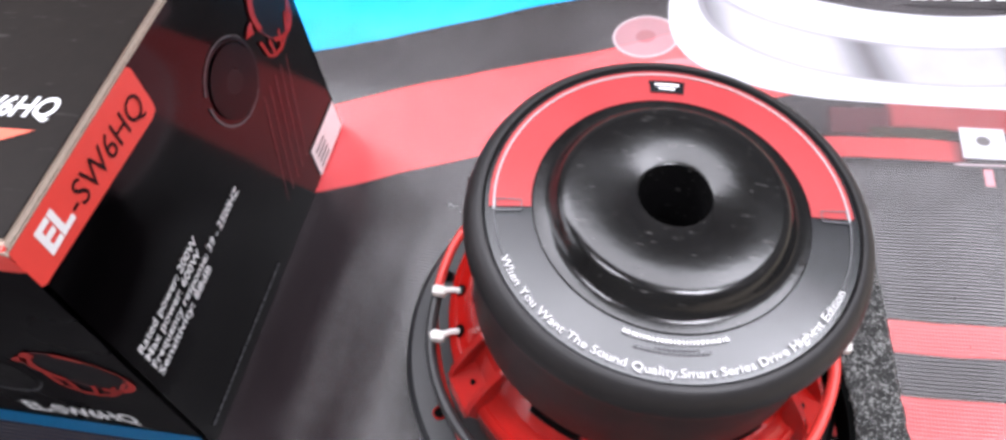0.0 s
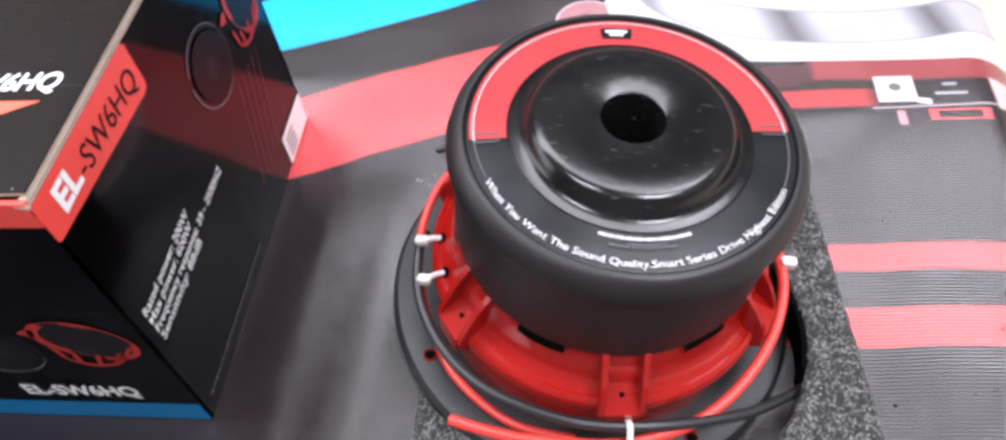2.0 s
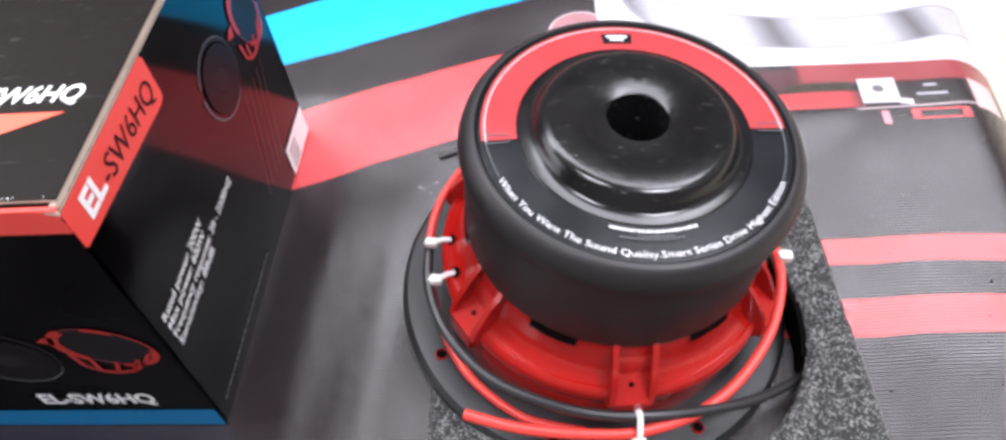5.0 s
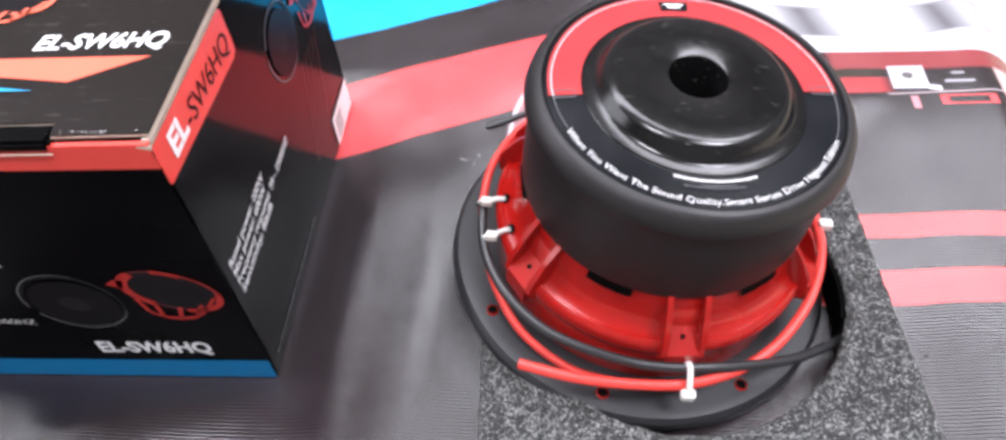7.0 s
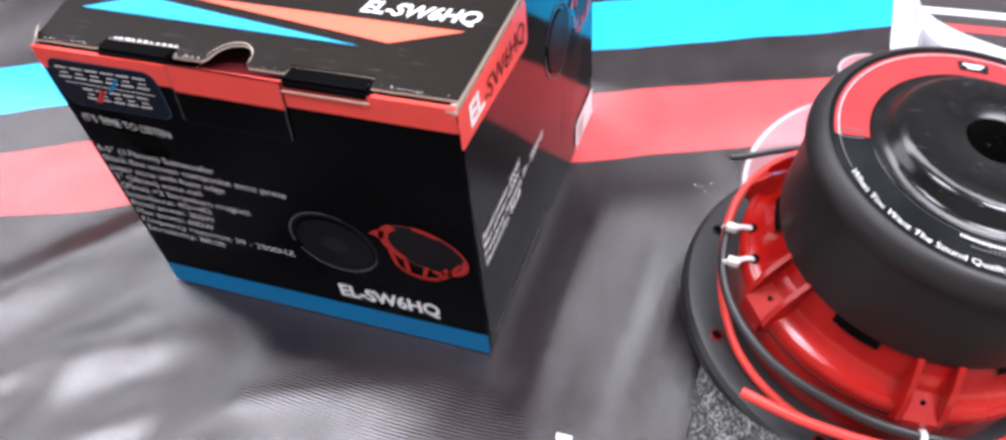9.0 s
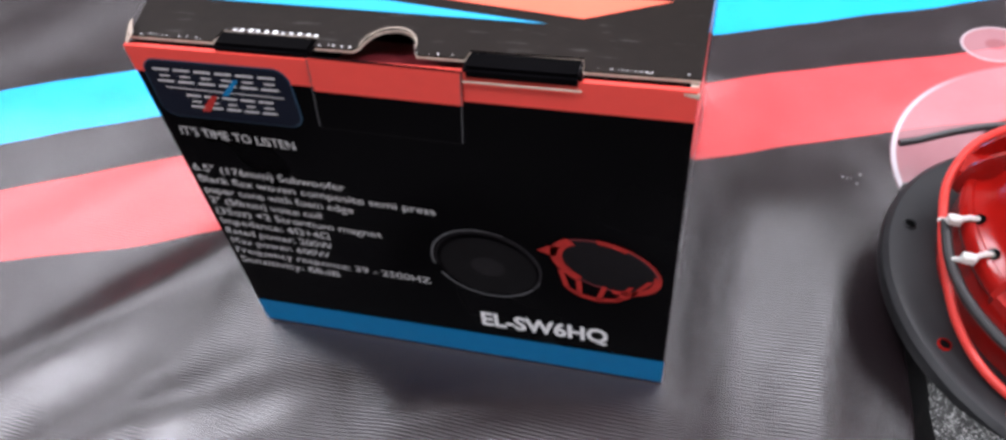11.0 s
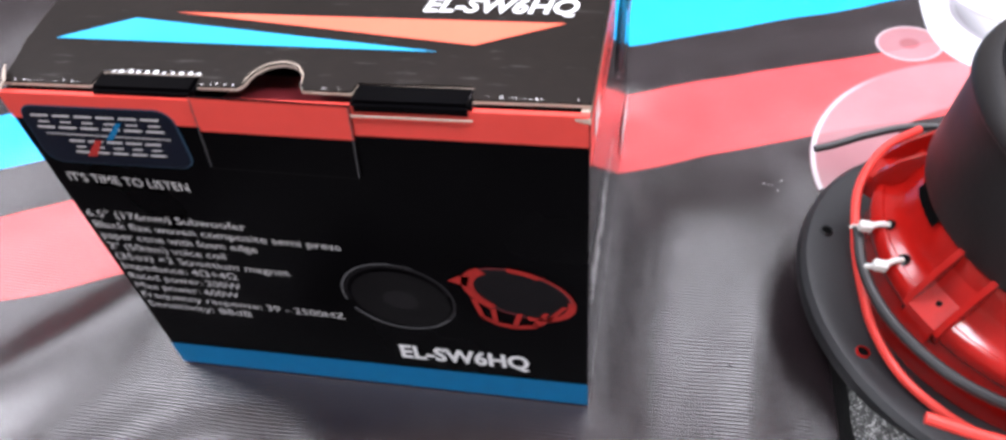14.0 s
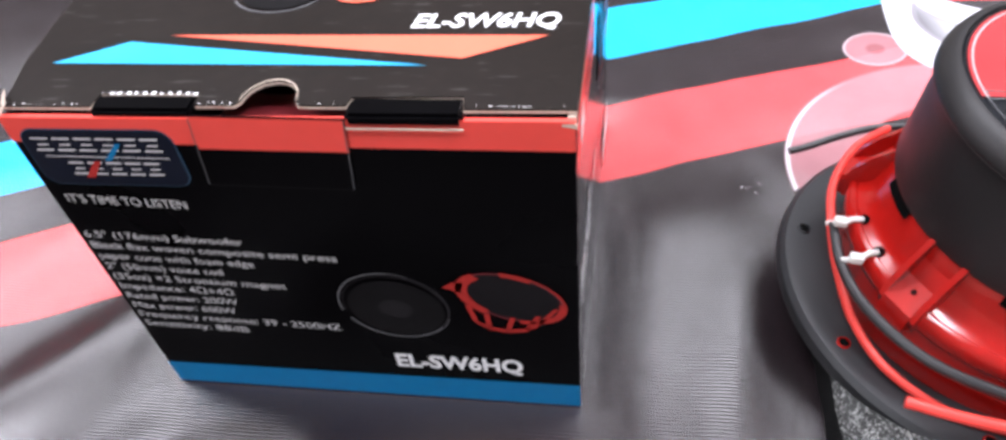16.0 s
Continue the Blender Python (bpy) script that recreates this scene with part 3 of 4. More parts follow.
def build_carton():
    rng = random.Random(5)
    box = holder("product_box", pose(0, 0, 0), "black and red printed cardboard carton standing on the banner", "box")
    t = 0.0022
    part("front_panel", panel([(FLOOR_L, 0, 0), (0, 0, 0), (TOP_R, 0, HIGH), (TOP_L, 0, HIGH)], (0, t, 0)), BOARD_BLACK, box, "glossy black printed front panel", smooth=False)
    part("side_panel", panel([(0, 0.0002, 0), (0, DEEP, 0), (TOP_R, DEEP, HIGH), (TOP_R, 0.0002, HIGH)], (-t, 0, 0)), SIDE_PRINT, box, "glossy laminated black side panel", smooth=False)
    part("side_panel", panel([(FLOOR_L, t, 0), (FLOOR_L, DEEP, 0), (TOP_L, DEEP, HIGH), (TOP_L, t, HIGH)], (t, 0, 0)), BOARD_BLACK, box, "plain black side panel", smooth=False)
    part("back_panel", panel([(FLOOR_L, DEEP, 0), (0, DEEP, 0), (TOP_R, DEEP, HIGH), (TOP_L, DEEP, HIGH)], (0, -t, 0)), BOARD_BLACK, box, smooth=False)
    part("bottom_panel", panel([(FLOOR_L + t, t, 0.0004), (-t, t, 0.0004), (-t, DEEP - t, 0.0004), (FLOOR_L + t, DEEP - t, 0.0004)], (0, 0, t)), RAW_BOARD, box, smooth=False)

    # lid with thumb notch and cut-outs along its front edge
    edge = [(TOP_L + 0.001, 0.0004), (-0.156, 0.0004), (-0.155, 0.0075), (-0.120, 0.008), (-0.119, 0.0015), (-0.1055, 0.0015)]
    edge += [(-0.0945 - 0.0094 * math.cos(radians(a)), 0.0040 + 0.0108 * math.sin(radians(a))) for a in range(0, 181, 15)]
    edge += [(-0.0835, 0.0015), (-0.068, 0.0015), (-0.067, 0.0062), (-0.031, 0.0062), (-0.030, 0.0004), (TOP_R + 0.0005, 0.0004)]
    for i in range(len(edge)):
        edge[i] = (edge[i][0], edge[i][1] + 0.0022 + rng.uniform(-0.0002, 0.0003))
    back = [(TOP_R + 0.0005, DEEP), (TOP_L + 0.002, DEEP)]
    left_wear = [(TOP_L + 0.002 - 0.012 * math.sin(math.pi * (1 - k / 14)) ** 0.8 + rng.uniform(-0.0008, 0.0008), DEEP - k * DEEP / 14) for k in range(1, 14)]
    outline = edge + back + left_wear
    lid_part = part("lid", panel([(x, y, LID) for x, y in outline], (0, 0, -0.0006)), LID_BLACK, box, "scuffed black lid with torn front edge", smooth=False)
    part("lid_core", panel([(x + (-0.093 - x) * 0.002, y - 0.0002, LID - 0.0007) for x, y in outline], (0, 0, -0.0007)), RAW_BOARD, lid_part, "raw cardboard edge", smooth=False)
    part("side_lip", panel([(TOP_R - 0.0024, 0.0015, HIGH), (TOP_R, 0.0015, HIGH), (TOP_R, DEEP, HIGH), (TOP_R - 0.0024, DEEP, HIGH)], (0, 0, 0.0018)), RAW_BOARD, box, "raw cardboard edge", smooth=False)
    part("fold_line", polygon([side(0.0003)(0.0, HIGH - 0.0008), side(0.0003)(DEEP, HIGH - 0.0008), side(0.0003)(DEEP, HIGH), side(0.0003)(0.0, HIGH)]), RAW_BOARD, box, "scuffed pale fold", smooth=False)
    tab = part("locking_tab", box_bm(-0.1555, -0.1195, 0.0004, 0.0090, HIGH, LID + 0.0004, 0.0012), BOARD_BLACK, box, "black folded locking tab with torn edge")
    tab = part("locking_tab", box_bm(-0.0675, -0.0300, -0.0012, 0.0084, HIGH - 0.0008, LID + 0.0002, 0.0012), BOARD_BLACK, box, "black folded locking tab")
    part("torn_edge", panel([(-0.0675, -0.0016, HIGH - 0.0014), (-0.0300, -0.0016, HIGH - 0.0014), (-0.0300, -0.0016, HIGH - 0.0010), (-0.0675, -0.0016, HIGH - 0.0010)], (0, 0.0005, 0)), RAW_BOARD, tab, smooth=False)
    rim_line = bmesh.new()
    arc = [(-0.0945 - 0.0094 * math.cos(radians(a)), 0.0062 + 0.0108 * math.sin(radians(a))) for a in range(0, 181, 12)]
    for (xa, ya), (xb, yb) in zip(arc, arc[1:]):
        add_polygon(rim_line, [(xa, ya, LID + 0.0003), (xb, yb, LID + 0.0003), (-0.0945 + (xb + 0.0945) * 1.03, 0.0062 + (yb - 0.0062) * 1.05, LID + 0.0003), (-0.0945 + (xa + 0.0945) * 1.03, 0.0062 + (ya - 0.0062) * 1.05, LID + 0.0003)])
    part("notch_rim", rim_line, RAW_BOARD, lid_part, "raw cardboard round the thumb notch", smooth=False)
    # Red board drawn in maroon: the shade under the lid is in its colour.
    part("shaded_inner_flap", panel([(-0.118, 0.0010, LID - 0.0090), (-0.070, 0.0010, LID - 0.0090), (-0.070, 0.030, LID - 0.0150), (-0.118, 0.030, LID - 0.0150)], (0, 0, -0.0006)), INK_MAROON, box, "red folded flap under the lid, darkened for shade", smooth=False)
    flecks = bmesh.new()
    for lo, hi, y, count, wide in ((-0.154, -0.119, 0.0088, 16, 0.0004), (-0.119, -0.104, 0.0037, 12, 0.0004), (-0.084, -0.068, 0.0037, 7, 0.0004), (-0.031, 0.002, 0.0027, 16, 0.0004), (TOP_L + 0.003, -0.157, 0.0027, 14, 0.0004)):
        for _ in range(count):
            x, yy, s = rng.uniform(lo, hi), y + rng.uniform(-0.0005, 0.0006), rng.uniform(0.3, 1.0) * wide
            add_polygon(flecks, [(x - s, yy - s * 0.5, LID + 0.0009), (x + s * rng.uniform(0.4, 1), yy - s, LID + 0.0009), (x + s * 0.5, yy + s * rng.uniform(0.6, 1.4), LID + 0.0009)])
    for k in range(11):
        x, s = -0.1500 + 0.0030 * k + rng.uniform(-0.0003, 0.0003), rng.uniform(0.0006, 0.0010)
        add_polygon(flecks, [(x - s, 0.0080, LID + 0.0010), (x + s, 0.0080, LID + 0.0010), (x + s * 0.6, 0.0080 + 1.7 * s, LID + 0.0010), (x - s * 0.7, 0.0080 + 1.5 * s, LID + 0.0010)])
    tagged(part("torn_paper", flecks, INK_WHITE, lid_part, "white torn paper along the lid edge", smooth=False), kind="stuff")

    part("torn_corner", panel([(TOP_L - 0.001, 0.0, HIGH - 0.001), (TOP_L + 0.004, 0.001, LID + 0.001), (TOP_L + 0.0012, 0.007, LID + 0.003), (TOP_L - 0.0008, 0.007, LID + 0.001)], (0.0005, 0.0004, 0.0004)), RAW_BOARD, lid_part, "curled torn corner of raw cardboard", smooth=False)
    part("scuffed_corner", panel([(TOP_R - 0.004, -0.0004, HIGH - 0.0002), (TOP_R + 0.0006, -0.0004, HIGH - 0.0014), (TOP_R + 0.0006, -0.0004, HIGH + 0.0006), (TOP_R - 0.004, -0.0004, HIGH + 0.0004)], (0, 0.0006, 0)), RAW_BOARD, box, "scuffed pale corner", smooth=False)

    # front print
    zr = 0.1430
    part("red_band", panel([(left_edge(zr), -0.0003, zr), (right_edge(zr), -0.0003, zr - 0.001), (TOP_R, -0.0003, HIGH + 0.0014), (TOP_L, -0.0003, HIGH + 0.0014)], (0, 0.0018, 0)), BOARD_RED, box, "red printed band", smooth=False)
    flat("blue_band", front(0.0003), [(FLOOR_L, 0.0), (0, 0.0), (right_edge(0.0150), 0.0150), (left_edge(0.0142), 0.0142)], BOARD_BLUE, box, "blue printed band")
    flap = part("tuck_flap", panel([(-0.1225, -0.0008, 0.126), (-0.0705, -0.0008, 0.125), (-0.0675, -0.0008, HIGH + 0.002), (-0.1195, -0.0008, HIGH + 0.003)], (0, 0.0007, 0)), BOARD_BLACK, box, "tuck-in front flap", smooth=False)
    flat("red_band", front(0.0011), [(-0.1207, 0.1416), (-0.0687, 0.1410), (-0.0676, HIGH + 0.0018), (-0.1196, HIGH + 0.0028)], BOARD_RED, flap)
    for a, b, w in (((-0.1228, 0.126), (-0.1198, HIGH + 0.003), 0.00016), ((-0.0708, 0.125), (-0.0678, HIGH + 0.002), 0.00016)):
        rim = polygon([front(0.0013)(a[0] - w, a[1]), front(0.0013)(a[0] + w, a[1]), front(0.0013)(b[0] + w, b[1]), front(0.0013)(b[0] - w, b[1])])
        part("cut_edge", rim, INK_GREY, flap, smooth=False)
    part("flap_crease", polygon([front(0.0013)(-0.1225, 0.1255), front(0.0013)(-0.0705, 0.1245), front(0.0013)(-0.0705, 0.1249), front(0.0013)(-0.1225, 0.1259)]), INK_DARK, flap, smooth=False)

    badge = flat("badge", front(0.0004), rounded(-0.1862, -0.1292, 0.1235, 0.1490, 0.006), INK_STEEL, box, "rounded navy badge with white bars")
    flat("badge_field", front(0.0006), rounded(-0.1857, -0.1297, 0.1240, 0.1485, 0.0056), INK_NAVY, badge)
    bars = bmesh.new()
    for z0, x0, x1, count, high in ((0.1395, -0.1822, -0.1332, 6, 0.0058), (0.1288, -0.1730, -0.1372, 5, 0.0058)):
        pitch, thin = (x1 - x0) / count, 0.0008
        for k in range(count):
            u, v = x0 + k * pitch, x0 + k * pitch + pitch * 0.80
            for a, b, c, d in ((u, v, z0, z0 + thin), (u, v, z0 + high - thin, z0 + high), (u + pitch * 0.2, v - pitch * 0.1, z0 + high * 0.42, z0 + high * 0.42 + thin * 0.8)):
                add_polygon(bars, [front(0.0008)(a, c), front(0.0008)(b, c), front(0.0008)(b + 0.0004, d), front(0.0008)(a + 0.0004, d)])
    add_polygon(bars, [front(0.0009)(-0.1800, 0.1370), front(0.0009)(-0.1335, 0.1366), front(0.0009)(-0.1335, 0.1370), front(0.0009)(-0.1800, 0.1374)])
    part("badge_mark", bars, INK_TEXT, badge, "white bars on the badge", smooth=False)
    flat("badge_slash", front(0.0010), [(-0.1690, 0.1275), (-0.1655, 0.1275), (-0.1600, 0.1350), (-0.1625, 0.1350)], INK_RED, badge, "red slash")
    flat("badge_slash", front(0.0010), [(-0.1580, 0.1355), (-0.1555, 0.1355), (-0.1490, 0.1430), (-0.1510, 0.1430)], BOARD_BLUE, badge, "blue slash")

    lettering("lettering", "IT'S TIME TO LISTEN", 0.0465, 0.0040, lambda u, v: front(0.0004)(-0.1830 + u, 0.1145 - 0.045 * u + v), box, INK_TEXT, 0.0, "white printed words")
    lines = [("6.5\" (176mm) Subwoofer", 0.064), ("Black flax woven composite semi press", 0.0985), ("paper cone with foam edge", 0.064),
             ("2\" (50mm) voice coil", 0.049), ("(35oz) \u00d72 Strontium magnet", 0.073), ("Impedance: 4\u03a9+4\u03a9", 0.049),
             ("Rated power: 200W", 0.0485), ("Max power: 600W", 0.0455), ("Frequency response: 39 - 2500HZ", 0.0885), ("Sensitivity: 88dB", 0.0465)]
    for k, (words, width) in enumerate(lines):
        z = 0.0958 - 0.00605 * k
        lettering("lettering", words, width, 0.0036, lambda u, v: front(0.0004)(-0.1855 + 0.0002 * k + u, z - 0.03 * u + v), box, INK_TEXT, 0.0, "white printed words")
    woofer_picture(front(0.0004), front(0.0007), -0.0700, 0.0620, 0.0225, box, -8, (-0.0255, 0.0620), INK_RED)
    lettering("lettering", "EL-SW6HQ", 0.0535, 0.0084, lambda u, v: front(0.0005)(-0.0760 + u, 0.0222 + v), box, INK_WHITE, 0.032, "white printed words")

    # side print
    flat("red_patch", side(0.0005), [(0.0, 0.1340), (0.0015, 0.1328), (0.0735, 0.1286), (0.0768, 0.1298), (0.0775, 0.1325), (0.0772, HIGH - 0.0030), (0.0755, HIGH - 0.0008), (0.0, HIGH - 0.0008)], BOARD_RED, box, "red printed patch")
    lettering("lettering", "EL", 0.0145, 0.0100, lambda u, v: side(0.0009)(0.0095 + u, 0.1372 + v), box, INK_WHITE, 0.04, "white printed words")
    lettering("lettering", "-SW6HQ", 0.0480, 0.0095, lambda u, v: side(0.0009)(0.0250 + u, 0.1360 - 0.03 * u + v), box, INK_DARK, 0.0, "black printed words")
    for k, (words, width) in enumerate((("Rated power: 200W", 0.0500), ("Max power: 600W", 0.0480), ("Frequency response: 39 - 2500HZ", 0.0840), ("Sensitivity: 88dB", 0.0480))):
        lettering("lettering", words, width, 0.0042, lambda u, v: side(0.0005)(0.0075 + u, 0.0745 - 0.0057 * k + v), box, INK_WHITE, 0.012, "white printed words")
    fine = bmesh.new()
    y = 0.008
    while y < 0.091:
        w = rng.uniform(0.0012, 0.0042)
        add_polygon(fine, [side(0.0005)(y, 0.0075), side(0.0005)(y + w, 0.0075), side(0.0005)(y + w, 0.0087), side(0.0005)(y, 0.0087)])
        y += w + 0.0009
    part("fine_print", fine, INK_GREY, box, "row of tiny pale print", smooth=False)
    lined = bmesh.new()
    for k in range(5):
        yy = 0.118 + 0.007 * k
        add_polygon(lined, [side(0.0005)(yy, 0.022), side(0.0005)(yy + 0.0004, 0.022), side(0.0005)(yy + 0.018, 0.075), side(0.0005)(yy + 0.0176, 0.075)])
    part("printed_rays", lined, INK_MAROON, box, "faint slanting printed rays", smooth=False)
    sticker = flat("sticker", side(0.0007), [(0.1505, 0.0010), (0.1865, 0.0010), (0.1865, 0.0205), (0.1505, 0.0205)], INK_WHITE, box, "white paper sticker with grey bars")
    marks = bmesh.new()
    for k in range(4):
        add_polygon(marks, [side(0.0010)(0.154, 0.004 + 0.0036 * k), side(0.0010)(0.166, 0.004 + 0.0036 * k), side(0.0010)(0.166, 0.0055 + 0.0036 * k), side(0.0010)(0.154, 0.0055 + 0.0036 * k)])
    part("sticker_bars", marks, INK_GREY, sticker, smooth=False)
    woofer_picture(side(0.0005), side(0.0008), 0.1215, 0.0990, 0.0220, box, -45, (0.1640, 0.0915), INK_RED)

    # lid print
    flat("triangle", lid(0.0003), [(-0.1830, 0.0270), (-0.0460, 0.0250), (-0.1590, 0.0400)], INK_CYAN, lid_part, "cyan printed triangle")
    flat("triangle", lid(0.0003), [(-0.1450, 0.0440), (-0.0350, 0.0290), (-0.0080, 0.0420)], INK_ORANGE, lid_part, "orange printed triangle")
    lettering("lettering", "EL-SW6HQ", 0.0510, 0.0082, lambda u, v: lid(0.0003)(-0.0565 + u, 0.0475 + v), lid_part, INK_WHITE, 0.022, "white printed words", shear=0.15)
    woofer_picture(lid(0.0003), lid(0.0006), -0.1130, 0.0745, 0.0190, lid_part, -6, (-0.0800, 0.0745), INK_ORANGE)
    top_bars = bmesh.new()
    for k in range(5):
        add_polygon(top_bars, [lid(0.0003)(-0.196 + k * 0.007, 0.0715), lid(0.0003)(-0.191 + k * 0.007, 0.0715), lid(0.0003)(-0.190 + k * 0.007, 0.0780), lid(0.0003)(-0.195 + k * 0.007, 0.0780)])
    part("lid_mark", top_bars, INK_WHITE, lid_part, "white printed bars", smooth=False)
    return box


build_carton()

# ---- woofer, face down on the pad ----
AXIS = Vector((0.1710, -0.0330, 1.0)).normalized()
ACROSS = Vector((0, 1, 0)).cross(AXIS).normalized()
BASE = Vector((0.1668, 0.0590, 0.0104))
STAND = Matrix.Translation(BASE) @ Matrix((ACROSS, AXIS.cross(ACROSS), AXIS)).transposed().to_4x4()
TOP = 0.1131  # the magnet label's height over the flange's face


def polar(deg, r, h):
    return Vector((r * math.cos(radians(deg)), r * math.sin(radians(deg)), h))


def raised(h):
    """Heights over the flange, stretched towards the magnet."""
    return h if h < 0.03 else 0.03 + (h - 0.03) * 1.13


def flange_bm():
    """The flange: a thick ring with rounded edges."""
    return lathe([(0.0640, 0.0), (0.0840, 0.0), (0.0862, 0.0010), (0.0872, 0.0035), (0.0868, 0.0070), (0.0848, 0.0092), (0.0820, 0.0097), (0.0700, 0.0100), (0.0640, 0.0095), (0.0640, 0.0)], 128)


def basket_bm():
    """The cast basket's bowl with a lip round its shoulder."""
    outline = [(0.0660, 0.0098), (0.0665, 0.0200), (0.0665, 0.0310), (0.0684, 0.0326), (0.0694, 0.0352), (0.0692, 0.0380), (0.0682, 0.0398), (0.0668, 0.0406), (0.0660, 0.0404),
                  (0.0640, 0.0416), (0.0618, 0.0440), (0.0604, 0.0480), (0.0592, 0.0530), (0.0580, 0.0570), (0.0565, 0.0600), (0.0520, 0.0605), (0.0520, 0.0550), (0.0580, 0.0430), (0.0630, 0.0320), (0.0630, 0.0100), (0.0660, 0.0098)]
    return lathe([(r, raised(h)) for r, h in outline], 120)


def rib_bm(deg):
    """One rib: two cheeks, a sunk web with a screw hole and a foot block."""
    bm = bmesh.new()
    turn = Matrix.Rotation(radians(deg), 4, "Z")

    def solid(pts, w0, w1):
        a = [bm.verts.new(turn @ Vector((r, w0, raised(h)))) for r, h in pts]
        b = [bm.verts.new(turn @ Vector((r, w1, raised(h)))) for r, h in pts]
        bm.faces.new(a)
        bm.faces.new(b[::-1])
        for i in range(len(pts)):
            j = (i + 1) % len(pts)
            bm.faces.new((a[i], b[i], b[j], a[j]))

    cheek = [(0.0560, 0.0590), (0.0596, 0.0585), (0.0655, 0.0520), (0.0708, 0.0435), (0.0724, 0.0375), (0.0692, 0.0318), (0.0600, 0.0420)]
    solid(cheek, -0.0085, -0.0062)
    solid(cheek, 0.0062, 0.0085)
    solid([(0.0560, 0.0545), (0.0606, 0.0500), (0.0628, 0.0448), (0.0698, 0.0408), (0.0727, 0.0392), (0.0727, 0.0312), (0.0680, 0.0300)], -0.0063, 0.0063)
    return bm


def tie_bm(points, width=0.0024):
    """A nylon strap along points."""
    return tube(points, width / 2, 6)


def head_bm(p, size):
    bm = box_bm(-size / 2, size / 2, -size * 0.36, size * 0.36, -size * 0.36, size * 0.36, size * 0.1)
    for v in bm.verts:
        v.co = Vector(p) + v.co
    return bm


def build_woofer():
    sub = holder("subwoofer", STAND, "black subwoofer with red basket lying face down on foam pad", "speaker")
    flange = part("flange", flange_bm(), GASKET, sub, "black rounded mounting flange")
    for k in range(8):
        deg = -148 + 45 * k
        p = polar(deg, 0.0778, 0.0101)
        hole = lathe([(0.0001, 0.0003), (0.0021, 0.0003)], 20)
        for v in hole.verts:
            v.co += p
        bolt = part("screw_hole", hole, HOLE, flange, "dark screw hole", smooth=False)
        lip = lathe([(0.0021, 0.0001), (0.0023, 0.0008), (0.0027, 0.0004), (0.0028, -0.0005)], 20)
        for v in lip.verts:
            v.co += p
        part("hole_rim", lip, CAST_RED if k in (0, 1, 2) else GASKET, flange)
    part("cone", lathe([(0.0640, 0.0090), (0.0600, 0.0040), (0.0560, 0.0090), (0.0300, 0.0260), (0.0010, 0.0300)], 64), CONE, sub, "black paper cone")
    part("basket", basket_bm(), CAST_RED, sub, "glossy red cast basket")
    for k in range(6):
        deg = -83 + 60 * k
        rib = part("rib", rib_bm(deg), CAST_RED, sub)
        dot = lathe([(0.0001, 0), (0.0011, 0)], 12)
        lean = Matrix.Translation(polar(deg, 0.0665, raised(0.0430))) @ Matrix.Rotation(radians(deg), 4, "Z") @ Matrix.Rotation(radians(42), 4, "Y")
        for v in dot.verts:
            v.co = lean @ v.co
        part("screw_hole", dot, HOLE, rib, smooth=False)
        for mid in (deg + 30,):
            win = bmesh.new()
            low, high = [], []
            for i in range(9):
                a = mid - 9 + 2.25 * i
                low.append(win.verts.new(polar(a, 0.0599 + 0.0002 * abs(i - 4) ** 0.5, raised(0.0536 + 0.0002 * abs(i - 4)))))
                high.append(win.verts.new(polar(a, 0.0590, raised(0.0578))))
            for i in range(8):
                win.faces.new((low[i], low[i + 1], high[i + 1], high[i]))
            part("vent", win, HOLE, sub, "dark vent opening", smooth=False)
    for deg in (-176, -161.5):
        dark = lathe([(0.0001, 0), (0.0024, 0)], 16)
        lean = Matrix.Translation(polar(deg, 0.0655, 0.0428)) @ Matrix.Rotation(radians(deg), 4, "Z") @ Matrix.Rotation(radians(38), 4, "Y")
        for v in dark.verts:
            v.co = lean @ v.co
        part("tie_hole", dark, HOLE, sub, "dark tie hole", smooth=False)
    boot = part("magnet_boot", lathe([(0.0300, 0.0600), (0.0575, 0.0600), (0.0592, 0.0612), (0.0600, 0.0640), (0.0606, 0.0940), (0.0609, 0.1012), (0.0611, 0.1020), (0.0623, 0.1026), (0.0630, 0.1035), (0.0631, 0.1047), (0.0624, 0.1076),
                                      (0.0610, 0.1104), (0.0594, 0.1121), (0.0580, 0.1128), (0.0572, 0.1127), (0.0568, 0.1120), (0.0567, 0.1110), (0.0500, 0.1108)], 144), RUBBER, sub, "matt black rubber boot round the magnet")
    part("parting_line", lathe([(0.0611, 0.1014), (0.0615, 0.1017), (0.0613, 0.1021)], 144), BOOT_WORN, boot, "scuffed grey line round the rubber boot")
    plate = part("label_black", lathe([(0.0400, TOP - 0.0013), (0.0563, TOP - 0.0013), (0.0566, TOP - 0.0018)], 144), LABEL_BLACK, sub, "glossy black ring label with white words")
    part("label_red", lathe([(0.0424, TOP - 0.0009), (0.0551, TOP - 0.0009)], 96, 7, 191), LABEL_RED, plate, "red half of the ring label")
    part("label_line", lathe([(0.0533, TOP - 0.0006), (0.0539, TOP - 0.0006)], 96, 6, 192), INK_PALE, plate, "white printed line", smooth=False)
    thin = lathe([(0.0534, TOP - 0.0006), (0.0538, TOP - 0.0006)], 96, -20, 6)
    part("label_line", thin, INK_GREY, plate, "white printed line", smooth=False)
    part("label_line", lathe([(0.0534, TOP - 0.0006), (0.0538, TOP - 0.0006)], 48, 192, 209), INK_GREY, plate, "white printed line", smooth=False)
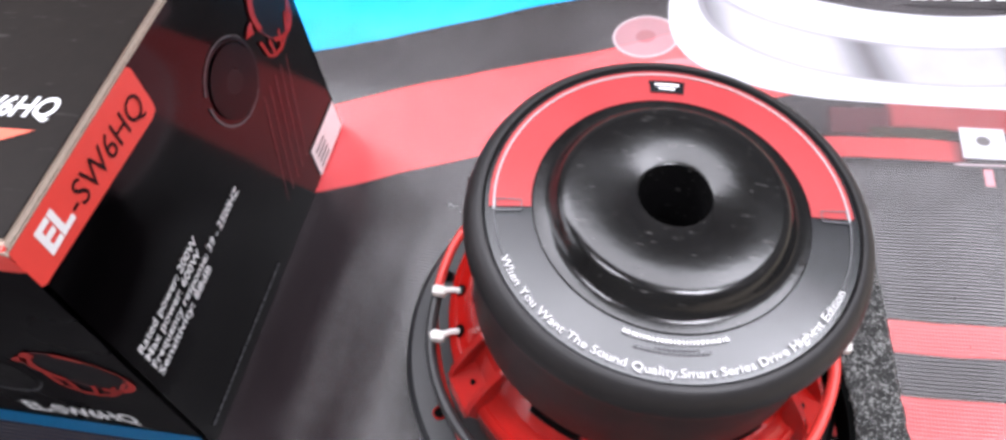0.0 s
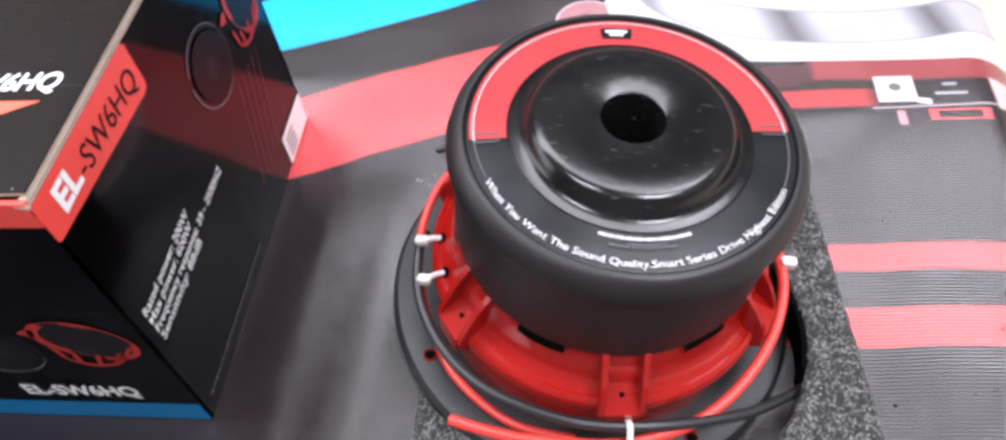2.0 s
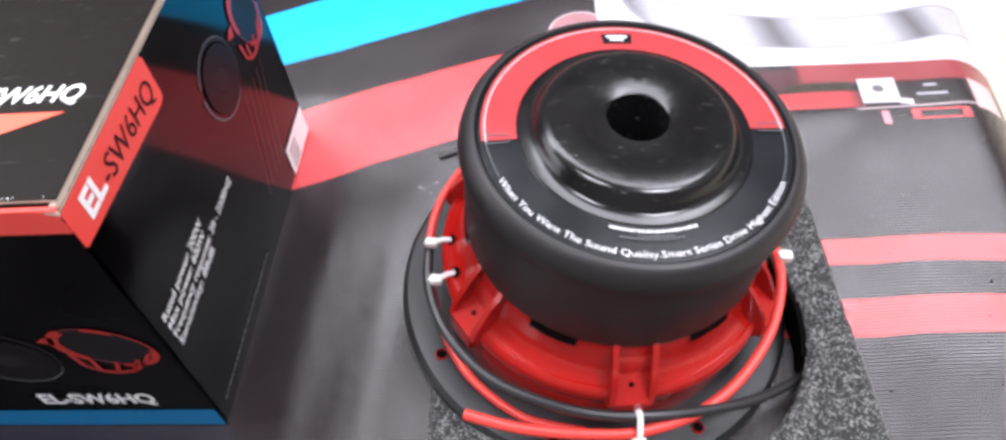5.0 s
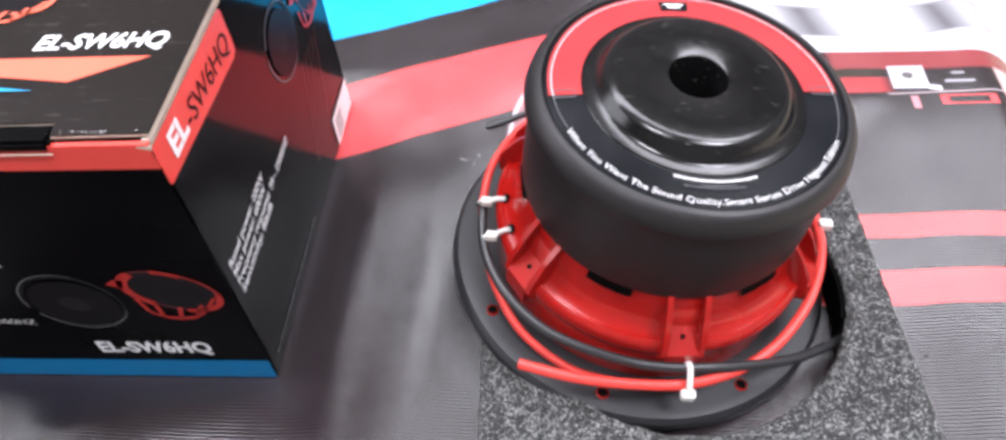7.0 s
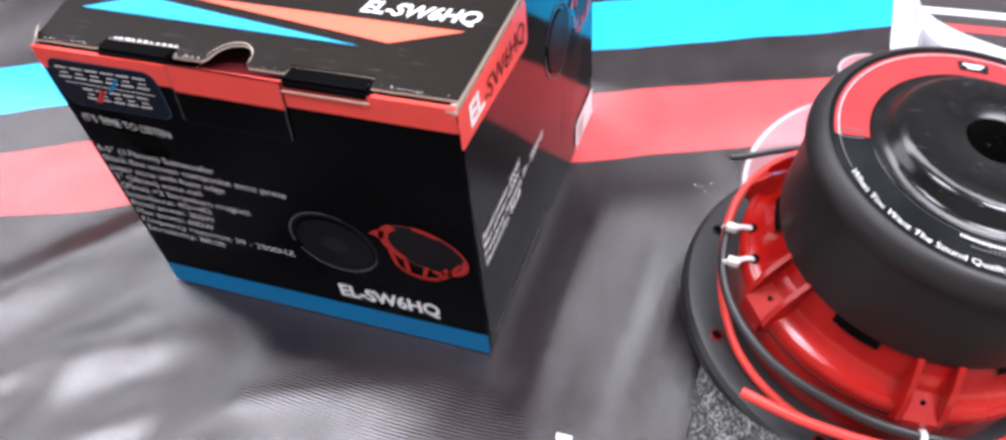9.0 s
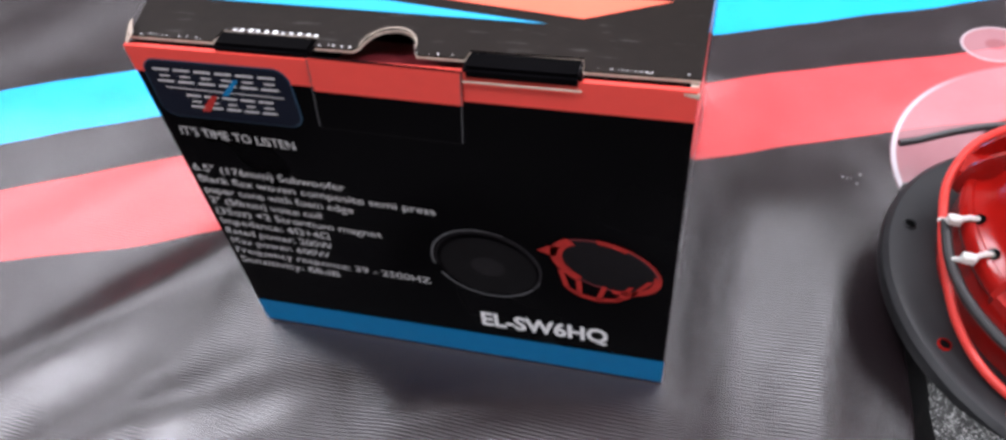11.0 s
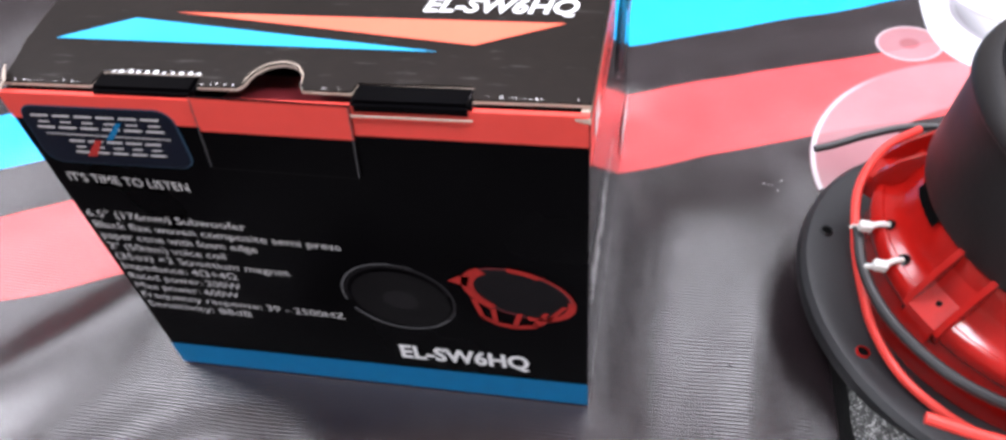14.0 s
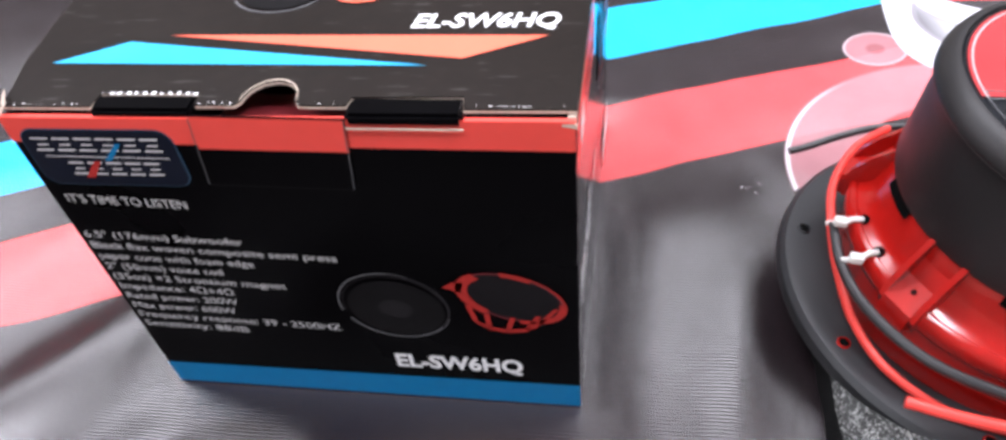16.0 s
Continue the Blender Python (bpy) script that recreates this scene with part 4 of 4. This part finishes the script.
    for deg in (7.5, 190.5):
        box_line = bmesh.new()
        for d in (-2.2, 2.2):
            add_polygon(box_line, [polar(deg + d - 0.25, 0.0452, TOP - 0.0005), polar(deg + d - 0.25, 0.0531, TOP - 0.0005), polar(deg + d + 0.25, 0.0531, TOP - 0.0005), polar(deg + d + 0.25, 0.0452, TOP - 0.0005)])
        for r in (0.0452, 0.0529):
            add_polygon(box_line, [polar(deg - 2.4, r, TOP - 0.0004), polar(deg - 2.4, r + 0.0003, TOP - 0.0004), polar(deg + 2.4, r + 0.0003, TOP - 0.0004), polar(deg + 2.4, r, TOP - 0.0004)])
        part("tick_box", box_line, INK_GREY, plate, "white outlined box", smooth=False)
    tag = part("label_badge", lathe([(0.0456, TOP - 0.0005), (0.0508, TOP - 0.0005)], 12, 89.5, 103), LABEL_BLACK, plate, "small black badge with white bars", smooth=False)
    for r, a0, a1 in ((0.0485, 91.5, 101), (0.0468, 93, 99.5)):
        part("badge_bar", lathe([(r, TOP - 0.0003), (r + 0.0009, TOP - 0.0003)], 8, a0, a1), INK_WHITE, tag, smooth=False)

    def bowed(name, words, r, high, a0, a1, mat, bold):
        bm = letters(words, 1.0, bold)
        lo, hi = min(v.co.x for v in bm.verts), max(v.co.x for v in bm.verts)
        for v in bm.verts:
            s = (v.co.x - lo) / (hi - lo)
            v.co = polar(a0 + (a1 - a0) * s, r - v.co.y / 0.69 * high, TOP - 0.0005)
        part(name, bm, mat, plate, "white words printed round the ring", smooth=False)

    bowed("lettering", "When You Want The Sound Quality.Smart Series Drive Highest Edition", 0.0548, 0.0025, -150, -21, INK_TEXT, 0.004)
    rng = random.Random(8)
    for r, h, a0, a1, ink in ((0.0440, 0.0012, -103, -66, INK_TEXT), (0.0463, 0.0006, -91, -76, INK_GREY), (0.0474, 0.0006, -98, -72, INK_GREY)):
        a = a0
        while a < a1:
            w = rng.uniform(0.6, 1.5)
            part("small_print", lathe([(r, TOP - 0.0005), (r + h, TOP - 0.0005)], 3, a, a + w), ink, plate, "tiny print as pale bars", smooth=False)
            a += w + 0.5
    cup = part("back_plate", lathe([(0.0107, 0.060), (0.0107, TOP + 0.0048), (0.0112, TOP + 0.0059), (0.0122, TOP + 0.0064), (0.0312, TOP + 0.0064), (0.0327, TOP + 0.0061), (0.0340, TOP + 0.0053), (0.0350, TOP + 0.0041),
                                    (0.0360, TOP + 0.0024), (0.0370, TOP + 0.0008), (0.0380, TOP - 0.0001), (0.0392, TOP - 0.0005), (0.0418, TOP - 0.0007), (0.0422, TOP - 0.0013)], 120), CUP, sub, "glossy black domed back plate with scratches")
    part("bore", lathe([(0.0001, 0.0905), (0.0106, 0.0905)], 32), HOLE, cup, "dark vent bore", smooth=False)

    # wires
    part("black_wire", tube([polar(-178, 0.0745, 0.0360), polar(-165, 0.0760, 0.0340), polar(-152, 0.0768, 0.0325), polar(-138, 0.0768, 0.0325), polar(-124, 0.0762, 0.0330), polar(-108, 0.0745, 0.0340), polar(-92, 0.0742, 0.0340),
                             polar(-74, 0.0752, 0.0335), polar(-56, 0.0792, 0.0290), polar(-42, 0.0860, 0.0240), polar(-26, 0.0965, 0.0165)], 0.0021), WIRE_BLACK, sub, "black wire round the basket")
    part("red_wire", tube([polar(-126, 0.0912, 0.0245), polar(-112, 0.0850, 0.0270), polar(-96, 0.0800, 0.0275), polar(-80, 0.0785, 0.0280), polar(-62, 0.0772, 0.0285), polar(-44, 0.0760, 0.0290), polar(-24, 0.0760, 0.0310),
                           polar(-6, 0.0768, 0.0330), polar(8, 0.0762, 0.0345)], 0.0022), WIRE_RED, sub, "red wire with a cut end")
    part("red_wire", tube([polar(128, 0.0725, 0.0400), polar(145, 0.0740, 0.0390), polar(165, 0.0748, 0.0370), polar(-176, 0.0750, 0.0340), polar(-163, 0.0748, 0.0270), polar(-150, 0.0742, 0.0180), polar(-134, 0.0745, 0.0130), polar(-114, 0.0742, 0.0120), polar(-94, 0.0720, 0.0120)], 0.0018), WIRE_RED, sub, "thin red wire under the ties")
    inward = STAND.inverted()
    part("black_wire", tube([inward @ Vector(p) for p in ((0.190, 0.118, 0.052), (0.172, 0.134, 0.044), (0.138, 0.140, 0.040), (0.118, 0.136, 0.038), (0.100, 0.129, 0.036), (0.092, 0.1265, 0.0355))], 0.0018), WIRE_BLACK, sub, "loose black wire end")
    for deg in (-176, -161.5):
        strap = part("zip_tie", tie_bm([polar(deg, 0.0655, 0.0425), polar(deg, 0.0690, 0.0424), polar(deg, 0.0728, 0.0402), polar(deg - 1.5, 0.0748, 0.0372), polar(deg - 3, 0.0762, 0.0345)], 0.0022), NYLON, sub, "white nylon zip tie")
        part("tie_head", head_bm(polar(deg, 0.0735, 0.0402), 0.0050), NYLON, strap)
    strap = part("zip_tie", tie_bm([polar(-80.5, 0.0725, 0.0350), polar(-80.5, 0.0755, 0.0364), polar(-80.5, 0.0785, 0.0340), polar(-80.5, 0.0810, 0.0300), polar(-80.5, 0.0818, 0.0265)], 0.0026), NYLON, sub, "white nylon zip tie")
    part("tie_head", head_bm(polar(-80.5, 0.0824, 0.0262), 0.0055), NYLON, strap)
    part("terminal", head_bm(polar(3, 0.0790, 0.0360), 0.0060), NYLON, sub, "small white terminal")
    return sub


build_woofer()
